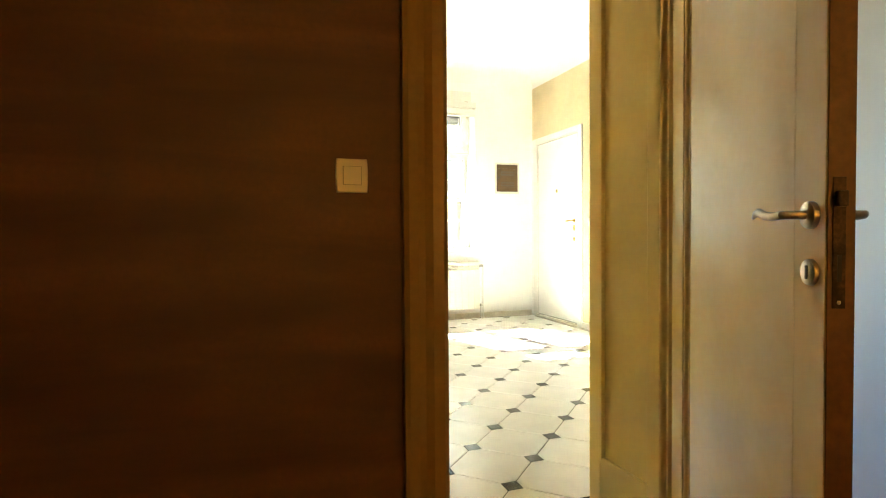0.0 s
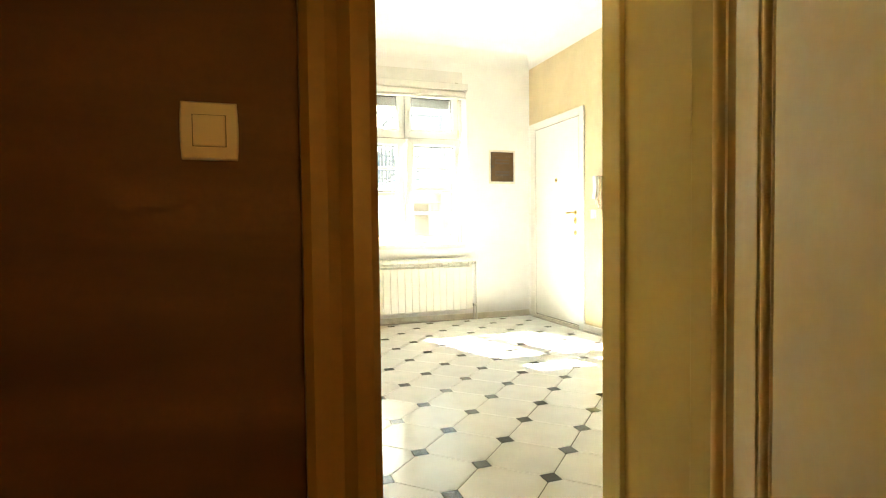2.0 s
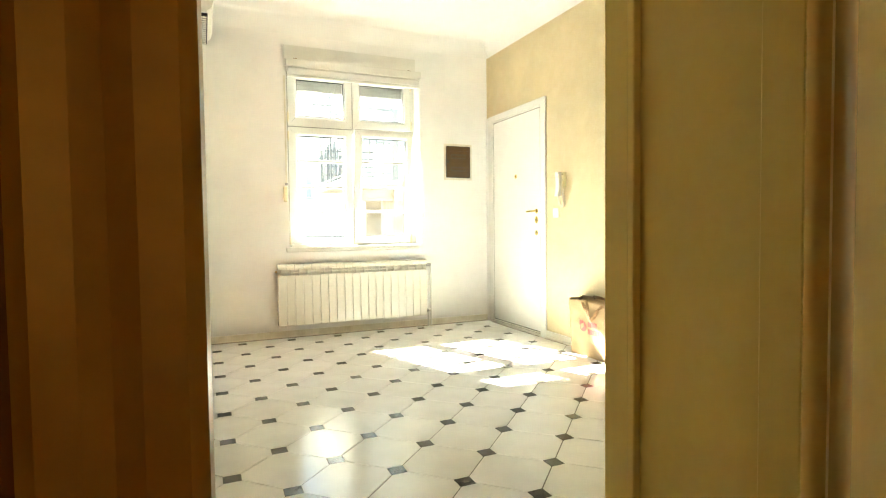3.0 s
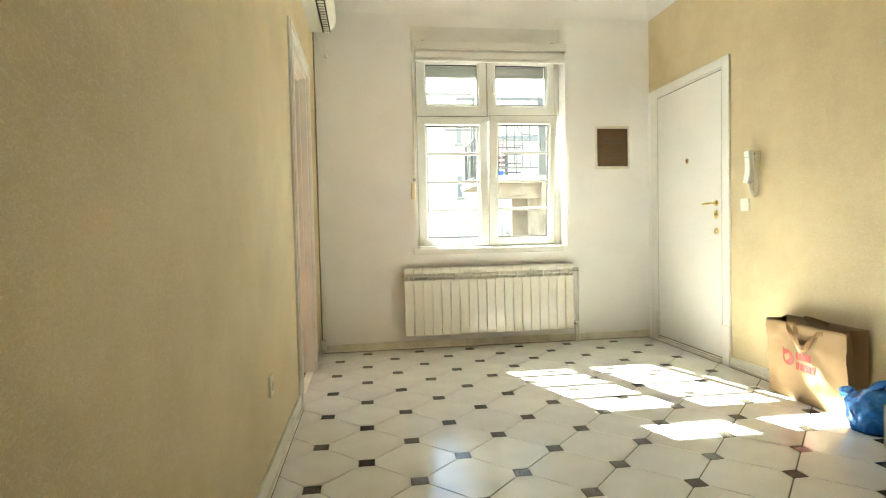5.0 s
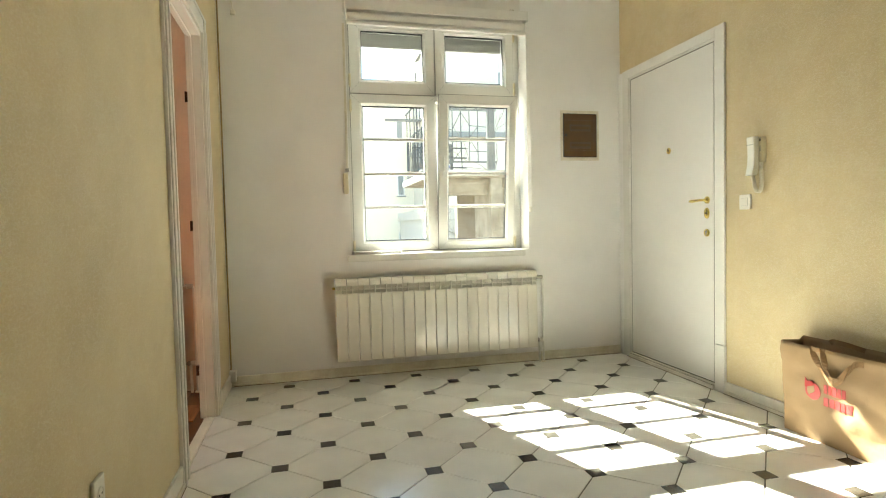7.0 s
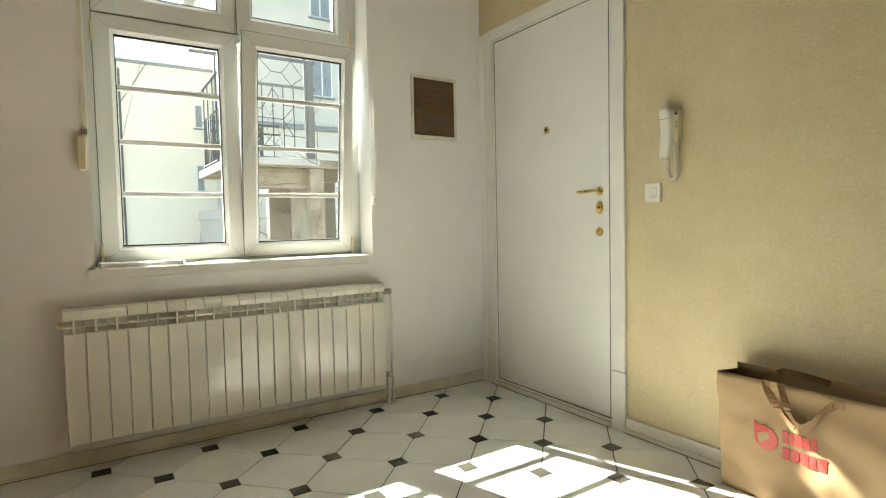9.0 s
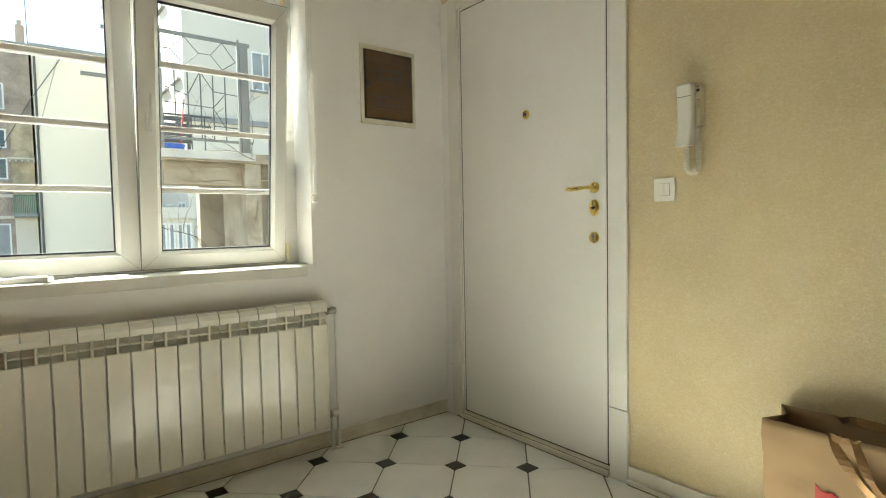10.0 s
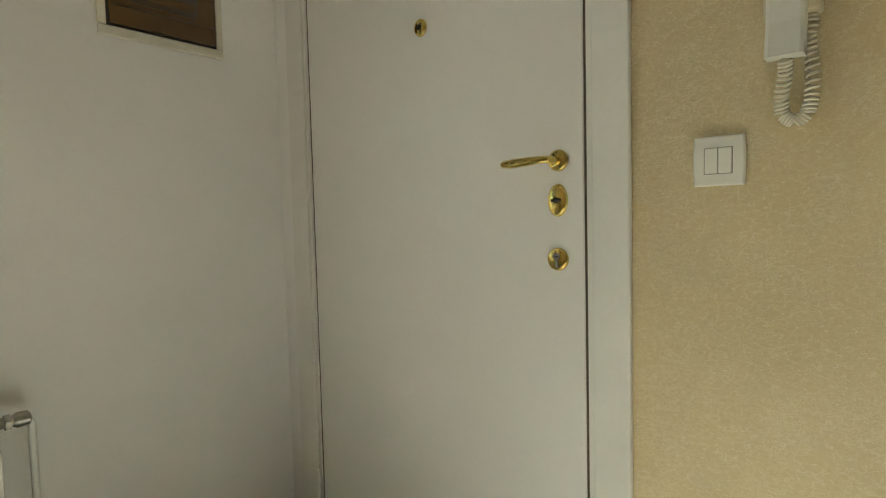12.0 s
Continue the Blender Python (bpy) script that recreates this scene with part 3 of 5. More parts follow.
# ---------------------------------------------------------------- radiator
def radiator(name, x0, n, yb, z0, z1, label, flip=False):
    r = thing(name, label, "radiator", (x0 + n * 0.04, yb, z0))
    w, yf = 0.0854, yb - 0.085

    def sbox(a0, a1, b0, b1, c0, c1, bev=0.003):
        return box(a0, a1, b0, b1, c0, c1, bev, 1)
    g = 0.0017
    top = bmesh.new()
    prof = [(yf + 0.004, z1 - 0.055), (yf + 0.002, z1 - 0.03), (yf + 0.012, z1 - 0.010), (yf + 0.032, z1), (yb - 0.02, z1), (yb - 0.012, z1 - 0.02), (yb - 0.012, z1 - 0.055)]
    vs = [[top.verts.new((x, y, z)) for y, z in prof] for x in (g, w - g)]
    for i in range(len(prof)):
        j = (i + 1) % len(prof)
        top.faces.new((vs[0][i], vs[0][j], vs[1][j], vs[1][i]))
    top.faces.new(vs[0][::-1])
    top.faces.new(vs[1])
    bmesh.ops.recalc_face_normals(top, faces=top.faces[:])
    def louvre(zb, zt):
        bm = bmesh.new()
        q = [(yf + 0.014, zb), (yf + 0.044, zt), (yf + 0.044, zt + 0.004), (yf + 0.012, zb + 0.003)]
        ends = [[bm.verts.new((x, y, z)) for y, z in q] for x in (g, w - g)]
        for i in range(4):
            bm.faces.new((ends[0][i], ends[0][(i + 1) % 4], ends[1][(i + 1) % 4], ends[1][i]))
        bm.faces.new(ends[0][::-1])
        bm.faces.new(ends[1])
        bmesh.ops.recalc_face_normals(bm, faces=bm.faces[:])
        return bm
    sec = merged(top, louvre(z1 - 0.082, z1 - 0.056), louvre(z1 - 0.117, z1 - 0.090), sbox(g, w - g, yf, yf + 0.006, z0, z1 - 0.115), sbox(w / 2 - 0.003, w / 2 + 0.003, yf + 0.003, yb - 0.015, z0 + 0.02, z1 - 0.05, 0.0),
                 sbox(g, w - g, yf + 0.003, yf + 0.012, z1 - 0.089, z1 - 0.080, 0.002), sbox(w / 2 - 0.005, w / 2 + 0.005, yf + 0.001, yf + 0.02, z1 - 0.118, z1 - 0.05, 0.002), sbox(w / 2 - 0.03, w / 2 + 0.03, yb - 0.03, yb - 0.012, z0 + 0.01, z1 - 0.05),
                 sbox(g, w - g, yf + 0.025, yb - 0.022, z0 + 0.005, z0 + 0.045, 0.002))
    me = mesh_of(sec, "section", RADIATOR_PAINT)
    me.transform(Matrix.Translation(-ORIGIN[r.name]))
    for k in range(n):
        o = new("section", me)
        o.parent = r
        o.location = (x0 + k * w, 0, 0)
    xe = x0 + n * w if not flip else x0
    s = 1 if not flip else -1
    for z, hi in ((z1 - 0.06, True), (z0 + 0.05, False)):
        part("valve", merged(tube([(xe, yb - 0.045, z), (xe + s * 0.03, yb - 0.045, z)], 0.013, 10), tube([(xe + s * 0.012, yb - 0.045, z), (xe + s * 0.022, yb - 0.045, z)], 0.020, 6)), STEEL, r, "steel radiator valve")
        part("valve_cap", tube([(xe + s * 0.028, yb - 0.045, z), (xe + s * 0.036, yb - 0.045, z), (xe + s * 0.058, yb - 0.045, z), (xe + s * 0.062, yb - 0.045, z)], [0.014, 0.018, 0.017, 0.012], 12), STEEL if hi else PLASTIC, r, smooth=True)
    xo = x0 if not flip else x0 + n * w
    part("bleed_valve", merged(tube([(xo, yb - 0.045, z1 - 0.075), (xo - s * 0.014, yb - 0.045, z1 - 0.075)], 0.010, 8), tube([(xo - s * 0.014, yb - 0.045, z1 - 0.075), (xo - s * 0.022, yb - 0.045, z1 - 0.075)], 0.006, 6)), BRASS, r, "small brass bleed valve")
    xp = xe + s * 0.045
    part("pipe", tube([(xp + s * 0.012, yb - 0.045, z1 - 0.06), (xp + s * 0.02, yb - 0.04, z1 - 0.075), (xp + s * 0.02, yb - 0.038, z1 - 0.3), (xp + s * 0.022, yb - 0.038, 0.0)], 0.009, 10), WHITE_PAINT, r, smooth=True)
    part("pipe", tube([(xp - s * 0.018, yb - 0.045, z0 + 0.05), (xp - s * 0.015, yb - 0.045, 0.0)], 0.010, 10), WHITE_PAINT, r, smooth=True)
    part("pipe_collar", lathe([(0.0, 0.008), (0.02, 0.007), (0.024, 0.0)], 14), SKIRT, r, m=Matrix.Translation((xp + s * 0.022, yb - 0.038, 0.0)))
    return r


radiator("radiator", 0.525, 19, 6.115, 0.135, 0.766, "cream ribbed aluminium radiator mounted below the window")

# ---------------------------------------------------------------- entrance door
def brass_rose(parent, name, y, z, ry, rz, x=2.9805):
    bm = lathe([(0.0, 0.0085), (0.80, 0.0085), (0.90, 0.0072), (0.97, 0.0045), (1.0, 0.0)], 32)
    for v in bm.verts:
        v.co = Vector((x - v.co.z, y + v.co.x * ry, z + v.co.y * rz))
    bmesh.ops.recalc_face_normals(bm, faces=bm.faces[:])
    return part(name, bm, BRASS, parent, smooth=True)


d = tagged(new("door_1"), "closed white security door with brass handle and locks", "door", "", "structure")
ORIGIN[d.name] = Vector((0, 0, 0))
FX = 2.9715
part("leaf", box(2.981, 3.02, 5.012, 5.968, 0.046, 2.318, 0.004), DOOR_SKIN, d)
part("door_casing", merged(box(FX, 2.9895, 4.908, 4.99, 0.315, 2.41, 0.004), box(FX, 2.9895, 5.99, 6.078, 0.315, 2.41, 0.004), box(FX, 2.9895, 4.99, 5.99, 2.335, 2.41, 0.004)), WHITE_PAINT, d)
part("rebate", merged(box(FX + 0.0085, 2.9893, 4.991, 5.005, 0.05, 2.335, 0.002), box(FX + 0.005, 2.9893, 5.974, 5.989, 0.05, 2.335, 0.002), box(FX + 0.005, 2.9893, 5.005, 5.974, 2.323, 2.334, 0.002)), WHITE_PAINT, d)
part("filler_strip", box(2.9765, 2.9893, 6.079, YN - 0.0015, 0.0, 2.405), WHITE_WALL, d)
part("plinth_block", box(FX - 0.004, 2.9893, 4.905, 4.993, 0.0, 0.313, 0.004), WHITE_PAINT, d)
part("plinth_block", box(FX - 0.004, 2.9893, 5.988, 6.08, 0.0, 0.313, 0.004), WHITE_PAINT, d)
part("threshold", merged(box(2.955, 3.0, 4.993, 5.988, 0.0, 0.028, 0.006), box(2.966, 3.0, 4.993, 5.988, 0.028, 0.04, 0.004)), WHITE_SKIRT, d, "worn cream threshold strip")
h = brass_rose(d, "handle_rose", 5.072, 1.279, 0.0245, 0.0245)
part("lever", tube([(2.974, 5.072, 1.279), (2.945, 5.072, 1.279), (2.933, 5.077, 1.279), (2.928, 5.09, 1.2785), (2.927, 5.12, 1.277), (2.928, 5.16, 1.2755), (2.931, 5.186, 1.276), (2.933, 5.194, 1.277)], [0.010, 0.009, 0.009, 0.009, 0.0105, 0.0115, 0.009, 0.004], 14, 0.8), BRASS, h, smooth=True)
l1 = brass_rose(d, "lock_plate", 5.074, 1.19, 0.0245, 0.037)
part("keyhole", merged(box(2.9715, 2.9727, 5.062, 5.088, 1.1865, 1.1935, 0.002), box(2.9713, 2.9726, 5.068, 5.080, 1.184, 1.196, 0.002)), BLACK, l1)
l2 = brass_rose(d, "cylinder_plate", 5.075, 1.057, 0.026, 0.026)
part("cylinder", merged(lathe([(0.0, 0.003), (0.0085, 0.003), (0.0085, 0.0)], 18)), STEEL, l2, "steel lock cylinder", m=Matrix.Translation((2.9726, 5.075, 1.064)) @ Euler((0, -math.pi / 2, 0)).to_matrix().to_4x4())
part("cylinder_foot", box(2.9695, 2.9728, 5.071, 5.079, 1.038, 1.06, 0.002), STEEL, l2)
part("key_slot", box(2.9685, 2.9697, 5.070, 5.0765, 1.0625, 1.0655), BLACK, l2)
pe = brass_rose(d, "peephole", 5.474, 1.665, 0.0205, 0.0235)
part("lens", lathe([(0.0, 0.002), (0.007, 0.001), (0.008, 0.0)], 16), BLACK, pe, m=Matrix.Translation((2.9722, 5.474, 1.665)) @ Euler((0, -math.pi / 2, 0)).to_matrix().to_4x4())
for z in (2.02, 0.42, 0.26):
    part("hinge", merged(tube([(2.968, 5.982, z - 0.055), (2.968, 5.982, z + 0.055)], 0.0065, 10), tube([(2.968, 5.982, z - 0.003), (2.968, 5.982, z + 0.003)], 0.0075, 10)), WHITE_PAINT, d)
# dark strips give the shade of an open gap; the wall behind is uncut
part("leaf_gap_strip", merged(box(2.984, 2.9892, 5.0052, 5.0118, 0.04, 2.322), box(2.984, 2.9892, 5.9682, 5.9738, 0.04, 2.322), box(2.984, 2.9892, 5.0118, 5.9682, 2.3185, 2.3228), box(2.984, 2.9892, 5.0118, 5.9682, 0.0405, 0.0455)), DOOR_GAP, d, "dark strip standing for the shaded gap round the leaf")
part("sealant_line", merged(box(2.9535, 2.955, 4.993, 5.988, 0.0, 0.004), box(2.9645, 2.966, 4.993, 5.988, 0.0282, 0.0305)), DIRT_LINE, d, "grimy joint along the threshold")

# ---------------------------------------------------------------- switches, sockets, phone, fuse box
def plate(name, label, group, m, rockers=2, w=0.085, hgt=0.092):
    """Built facing -y at the origin, bowed sides, then set by m."""
    s = thing(name, label, "switch", m.translation, group)
    bm = bmesh.new()
    n = 8
    for y, k in ((0.0, 1.0), (-0.008, 1.0), (-0.011, 0.94)):
        ring = []
        for sx, rng in ((-1, range(n + 1)), (1, range(n, -1, -1))):
            for i in rng:
                t = i / n * 2 - 1
                ring.append(bm.verts.new((sx * (w / 2 * k + 0.002 * (1 - t * t)), y, t * hgt / 2 * k)))
        if y == 0.0:
            prev = ring
            bm.faces.new(ring)
        else:
            for i in range(len(ring)):
                j = (i + 1) % len(ring)
                bm.faces.new((prev[i], prev[j], ring[j], ring[i]))
            prev = ring
    bm.faces.new(prev[::-1])
    bmesh.ops.recalc_face_normals(bm, faces=bm.faces[:])
    part("cover_plate", bm, PLASTIC, s, m=m)
    part("rocker_gap", box(-0.0245, 0.0245, -0.0116, -0.011, -0.0245, 0.0245), GREY_PRINT, s, m=m)
    rw = 0.047 / rockers
    for k in range(rockers):
        a = -0.0235 + k * rw
        part("rocker", box(a + 0.0006, a + rw - 0.0006, -0.0145, -0.010, -0.0235, 0.0235, 0.0012), PLASTIC, s, m=m)
    return s


plate("light_switch", "white two-rocker light switch on yellow wallpaper", "light switches", pose(XR - 0.001, 4.743, 1.250, 0, 0, -90))
plate("light_switch", "white single-rocker light switch on brown wall", "light switches", pose(-0.41, Y_HALL - 0.001, 1.27, 0, 0, 0), 1, 0.08, 0.088)


def socket(label, m, n, w, hgt):
    s = thing("wall_socket", label, "socket", m.translation, "wall sockets")
    part("cover_plate", box(-w / 2, w / 2, -0.012, 0, -hgt / 2, hgt / 2, 0.004), PLASTIC, s, m=m)
    for k in range(n):
        z = (k - (n - 1) / 2) * 0.052
        bm = lathe([(0.0, 0.0007), (0.018, 0.0007), (0.0195, 0.003), (0.0215, 0.003), (0.0225, 0.0)], 20)
        part("outlet", bm, CREAM_PLASTIC if n > 1 else PLASTIC, s, m=m @ pose(0, -0.012, z, 90, 0, 0))
        for dx in (-0.0095, 0.0095):
            part("pin_hole", box(dx - 0.0024, dx + 0.0024, -0.0136, -0.0128, z - 0.0024, z + 0.0024), BLACK, s, m=m)
    return s


socket("white wall socket low on yellow wallpaper", pose(XL + 0.001, 3.55, 0.428, 0, 0, 90), 1, 0.078, 0.095)
socket("white double wall socket on yellow wallpaper", pose(XR - 0.001, 3.335, 0.405, 0, 0, -90), 2, 0.075, 0.118)

wp = thing("wall_plate", "blank white cover plate beside a wall socket", "cover plate", (XR - 0.001, 3.215, 0.395))
part("cover_plate", box(XR - 0.011, XR - 0.001, 3.175, 3.255, 0.352, 0.438, 0.004), PLASTIC, wp)
part("inset", box(XR - 0.0135, XR - 0.0105, 3.19, 3.24, 0.37, 0.42, 0.002), PLASTIC, wp)

ph = thing("door_phone", "white wall intercom handset with coiled cord", "intercom", (XR, 4.63, 1.5))
b = part("base_unit", box(2.95, XR - 0.001, 4.585, 4.668, 1.478, 1.628, 0.006), CREAM_PLASTIC, ph)
part("button", lathe([(0.0, 0.003), (0.0055, 0.0025), (0.0065, 0.0)], 16), BLACK, b, m=Matrix.Translation((2.9498, 4.5935, 1.607)) @ Euler((0, -math.pi / 2, 0)).to_matrix().to_4x4())
for k in range(5):
    part("speaker_slot", box(2.9488, 2.9502, 4.587, 4.598, 1.545 + k * 0.0065, 1.5475 + k * 0.0065), GREY_PRINT, b)
part("mark", box(2.9492, 2.9502, 4.588, 4.599, 1.616, 1.623), GREY_PRINT, b)


def handset():
    bm = bmesh.new()
    rows = [(1.632, 2.915, 2.945), (1.625, 2.909, 2.948), (1.585, 2.914, 2.949), (1.52, 2.918, 2.949), (1.46, 2.914, 2.949), (1.425, 2.906, 2.945), (1.404, 2.902, 2.938)]
    rings = []
    for z, xa, xb in rows:
        rings.append([bm.verts.new(c) for c in ((xa + 0.004, 4.603, z), (xa, 4.609, z), (xa, 4.652, z), (xa + 0.004, 4.658, z), (xb, 4.658, z), (xb, 4.603, z))])
    for a, c in zip(rings, rings[1:]):
        for i in range(6):
            bm.faces.new((a[i], a[(i + 1) % 6], c[(i + 1) % 6], c[i]))
    bm.faces.new(rings[0])
    bm.faces.new(rings[-1][::-1])
    bmesh.ops.recalc_face_normals(bm, faces=bm.faces[:])
    return bm


hs = part("handset", handset(), PLASTIC, ph)
part("seam", box(2.9115, 2.914, 4.6025, 4.6585, 1.5835, 1.5855), GREY_PRINT, hs)
ctrl = [(2.93, 4.632, 1.404), (2.94, 4.632, 1.38), (2.955, 4.640, 1.345), (2.963, 4.638, 1.318), (2.967, 4.622, 1.306), (2.966, 4.604, 1.318), (2.965, 4.597, 1.35), (2.965, 4.598, 1.40), (2.966, 4.603, 1.44), (2.966, 4.597, 1.478)]


def coil(points, turns, radius):
    pts = [Vector(p) for p in points]
    out = []
    steps = turns * 9
    for i in range(steps + 1):
        u = i / steps * (len(pts) - 1)
        k = min(int(u), len(pts) - 2)
        f = u - k
        p0, p1, p2, p3 = pts[max(k - 1, 0)], pts[k], pts[k + 1], pts[min(k + 2, len(pts) - 1)]
        c = 0.5 * ((2 * p1) + (p2 - p0) * f + (2 * p0 - 5 * p1 + 4 * p2 - p3) * f * f + (3 * p1 - p0 - 3 * p2 + p3) * f ** 3)
        t = (p2 - p1).normalized()
        s = t.cross(Vector((1, 0, 0))).normalized()
        q = t.cross(s)
        a = i / 9 * 2 * math.pi
        r = radius * min(1, i / 9, (steps - i) / 9)
        out.append(c + s * (r * math.cos(a)) + q * (r * math.sin(a)))
    return tube(out, 0.0031, 6)


part("cord", coil(ctrl, 40, 0.0095), CORD, ph, smooth=True)

fb = thing("fuse_box", "recessed fuse box with smoked brown plastic door", "fuse box", (2.607, YN, 1.69))
part("frame", merged(box(2.424, 2.778, 6.130, YN - 0.001, 2.066, 2.090, 0.003), box(2.424, 2.778, 6.130, YN - 0.001, 1.672, 1.700, 0.003), box(2.424, 2.446, 6.130, YN - 0.001, 1.700, 2.066, 0.003), box(2.757, 2.778, 6.130, YN - 0.001, 1.700, 2.066, 0.003)), SKIRT, fb, "cream plastic frame")
part("door_gap", box(2.4465, 2.7565, 6.133, YN - 0.002, 1.7005, 2.0655), BLACK, fb)
fd = part("door", box(2.452, 2.752, 6.124, 6.1335, 1.706, 2.060, 0.003), SMOKED, fb)
for z in (1.756, 2.006):
    part("moulded_edge", box(2.460, 2.744, 6.1225, 6.1242, z, z + 0.004), SMOKED_DARK, fd)
for z in (1.80, 1.945):
    part("recess", box(2.505, 2.695, 6.1222, 6.1242, z - 0.028, z + 0.028), SMOKED_DARK, fd)
    part("strip", box(2.515, 2.685, 6.1212, 6.1225, z - 0.010, z + 0.012), SMOKED, fd)
part("latch", box(2.457, 2.480, 6.1195, 6.1245, 1.872, 1.895, 0.001), BLACK, fd)

# ---------------------------------------------------------------- skirtings, casings, cables
structure("baseboard_north", merged(box(XL + 0.012, 2.968, 6.126, YN - 0.001, 0.0, 0.072, 0.003), box(XL + 0.012, 2.968, 6.118, YN - 0.001, 0.0, 0.016, 0.003)), SKIRT, "worn cream skirting board", "baseboard")
structure("baseboard_east", merged(box(2.972, XR - 0.001, YS, 4.904, 0.0, 0.078, 0.004), box(2.960, XR - 0.001, YS, 4.904, 0.0, 0.022, 0.004)), WHITE_SKIRT, "white stepped skirting board", "baseboard")
structure("baseboard_west", merged(box(XL + 0.001, XL + 0.014, YS, DY0 - 0.113, 0.0, 0.10, 0.004), box(XL + 0.001, XL + 0.024, YS, DY0 - 0.113, 0.0, 0.022, 0.004), box(XL + 0.001, XL + 0.014, DY1 + 0.113, YN - 0.02, 0.0, 0.10, 0.004)), WHITE_SKIRT, "white stepped skirting board", "baseboard")


structure("trim_floor_joint", merged(box(XL + 0.03, 2.955, 6.1158, 6.118, 0.0, 0.0035), box(2.9578, 2.960, YS + 0.01, 4.90, 0.0, 0.0035), box(XL + 0.024, XL + 0.0262, YS + 0.01, DY0 - 0.115, 0.0, 0.0035)), DIRT_LINE, "grimy joint between skirting and floor tiles", "joint")


def casing_y(x, s, y0, y1, z1, w, mat, parent):
    """Moulded casing round a doorway in a wall along y; s: side it stands proud."""
    for a, b2, c in ((y0 - w, y0, True), (y1, y1 + w, True)):
        part("casing", merged(box(x, x + s * 0.016, a, b2, 0, z1 + w, 0.003), box(x + s * 0.016, x + s * 0.024, a + 0.012, a + 0.035, 0, z1 + w - 0.012, 0.004), box(x + s * 0.016, x + s * 0.022, b2 - 0.035, b2 - 0.010, 0, z1 + 0.03, 0.004)), mat, parent)
    part("casing", merged(box(x, x + s * 0.016, y0, y1, z1, z1 + w, 0.003), box(x + s * 0.016, x + s * 0.024, y0 - w + 0.035, y1 + w - 0.035, z1 + w - 0.035, z1 + w - 0.012, 0.004)), mat, parent)


d2 = tagged(new("door_2"), "white cased side doorway, its leaf swung away", "doorway", "", "structure")
ORIGIN[d2.name] = Vector((0, 0, 0))
casing_y(XL + 0.001, 1, DY0, DY1, DTOP, 0.112, WHITE_PAINT, d2)
part("jamb_lining", merged(box(XL - 0.085, XL + 0.001, DY0 - 0.001, DY0 + 0.022, 0, DTOP, 0.002), box(XL - 0.085, XL + 0.001, DY1 - 0.022, DY1 + 0.001, 0, DTOP, 0.002), box(XL - 0.085, XL + 0.001, DY0 + 0.022, DY1 - 0.022, DTOP - 0.022, DTOP + 0.001, 0.002)), WHITE_PAINT, d2)
part("door_stop", merged(box(XL - 0.066, XL - 0.048, DY1 - 0.036, DY1 - 0.022, 0, DTOP - 0.022, 0.002), box(XL - 0.066, XL - 0.048, DY0 + 0.022, DY1 - 0.036, DTOP - 0.036, DTOP - 0.022, 0.002)), WHITE_PAINT, d2)
for z in (1.95, 1.18, 0.3):
    part("hinge", tube([(XL - 0.088, DY1 - 0.028, z - 0.03), (XL - 0.088, DY1 - 0.028, z + 0.03)], 0.008, 8), RUST, d2)
part("threshold_strip", box(XL - 0.06, XL - 0.005, DY0 + 0.022, DY1 - 0.022, -0.004, 0.006, 0.002), WHITE_SKIRT, d2, "flat white threshold strip")

cc = thing("cable_duct", "old brown cable running down the room corner", "cable", (XL, YN, 0))
part("cable", tube([(XL + 0.012, YN - 0.016, 0.10), (XL + 0.010, YN - 0.014, 1.0), (XL + 0.012, YN - 0.016, 2.0), (XL + 0.011, YN - 0.014, 2.95)], 0.006, 8), CABLE, cc)
part("junction_box", box(XL + 0.002, XL + 0.05, YN - 0.075, YN - 0.016, 0.045, 0.125, 0.006), PLASTIC, cc)


def air_conditioner():
    a = thing("air_conditioner", "white wall air conditioner above the side doorway", "air conditioner", (XL, 5.55, 2.92))
    bm = bmesh.new()
    prof = [(XL + 0.002, 2.872), (XL + 0.10, 2.866), (XL + 0.175, 2.884), (XL + 0.212, 2.92), (XL + 0.228, 2.98), (XL + 0.222, 3.10), (XL + 0.19, 3.135), (XL + 0.002, 3.14)]
    ya, yb = 5.16, 5.97
    vs = [[bm.verts.new((x, y, z)) for x, z in prof] for y in (ya, yb)]
    n = len(prof)
    for i in range(n):
        bm.faces.new((vs[0][i], vs[0][(i + 1) % n], vs[1][(i + 1) % n], vs[1][i]))
    bm.faces.new(vs[0][::-1])
    bm.faces.new(vs[1])
    bmesh.ops.recalc_face_normals(bm, faces=bm.faces[:])
    part("body", bm, PLASTIC, a)
    v = part("air_outlet", box(XL + 0.11, XL + 0.18, ya + 0.03, yb - 0.03, 2.858, 2.876), BLACK, a)
    for k in range(14):
        y = ya + 0.06 + k * 0.053
        part("louver", box(XL + 0.125, XL + 0.172, y, y + 0.03, 2.853, 2.862, 0.002), PLASTIC, v)
    part("drain_cable", tube([(XL + 0.03, 5.965, 2.88), (XL + 0.045, 6.03, 2.85), (XL + 0.06, 6.08, 2.83), (XL + 0.075, 6.11, 2.86), (XL + 0.09, 6.118, 2.84), (XL + 0.11, 6.124, 2.79), (XL + 0.118, 6.126, 2.73)], 0.0035, 8), PLASTIC, a)
    part("plug", merged(box(XL + 0.10, XL + 0.135, 6.105, 6.138, 2.695, 2.73, 0.008)), PLASTIC, a)
    return a


air_conditioner()

# ---------------------------------------------------------------- hall doorway and its open leaf
dh = tagged(new("door_3"), "deep panelled hall doorway with cream painted lining", "doorway", "", "structure")
ORIGIN[dh.name] = Vector((0, 0, 0))
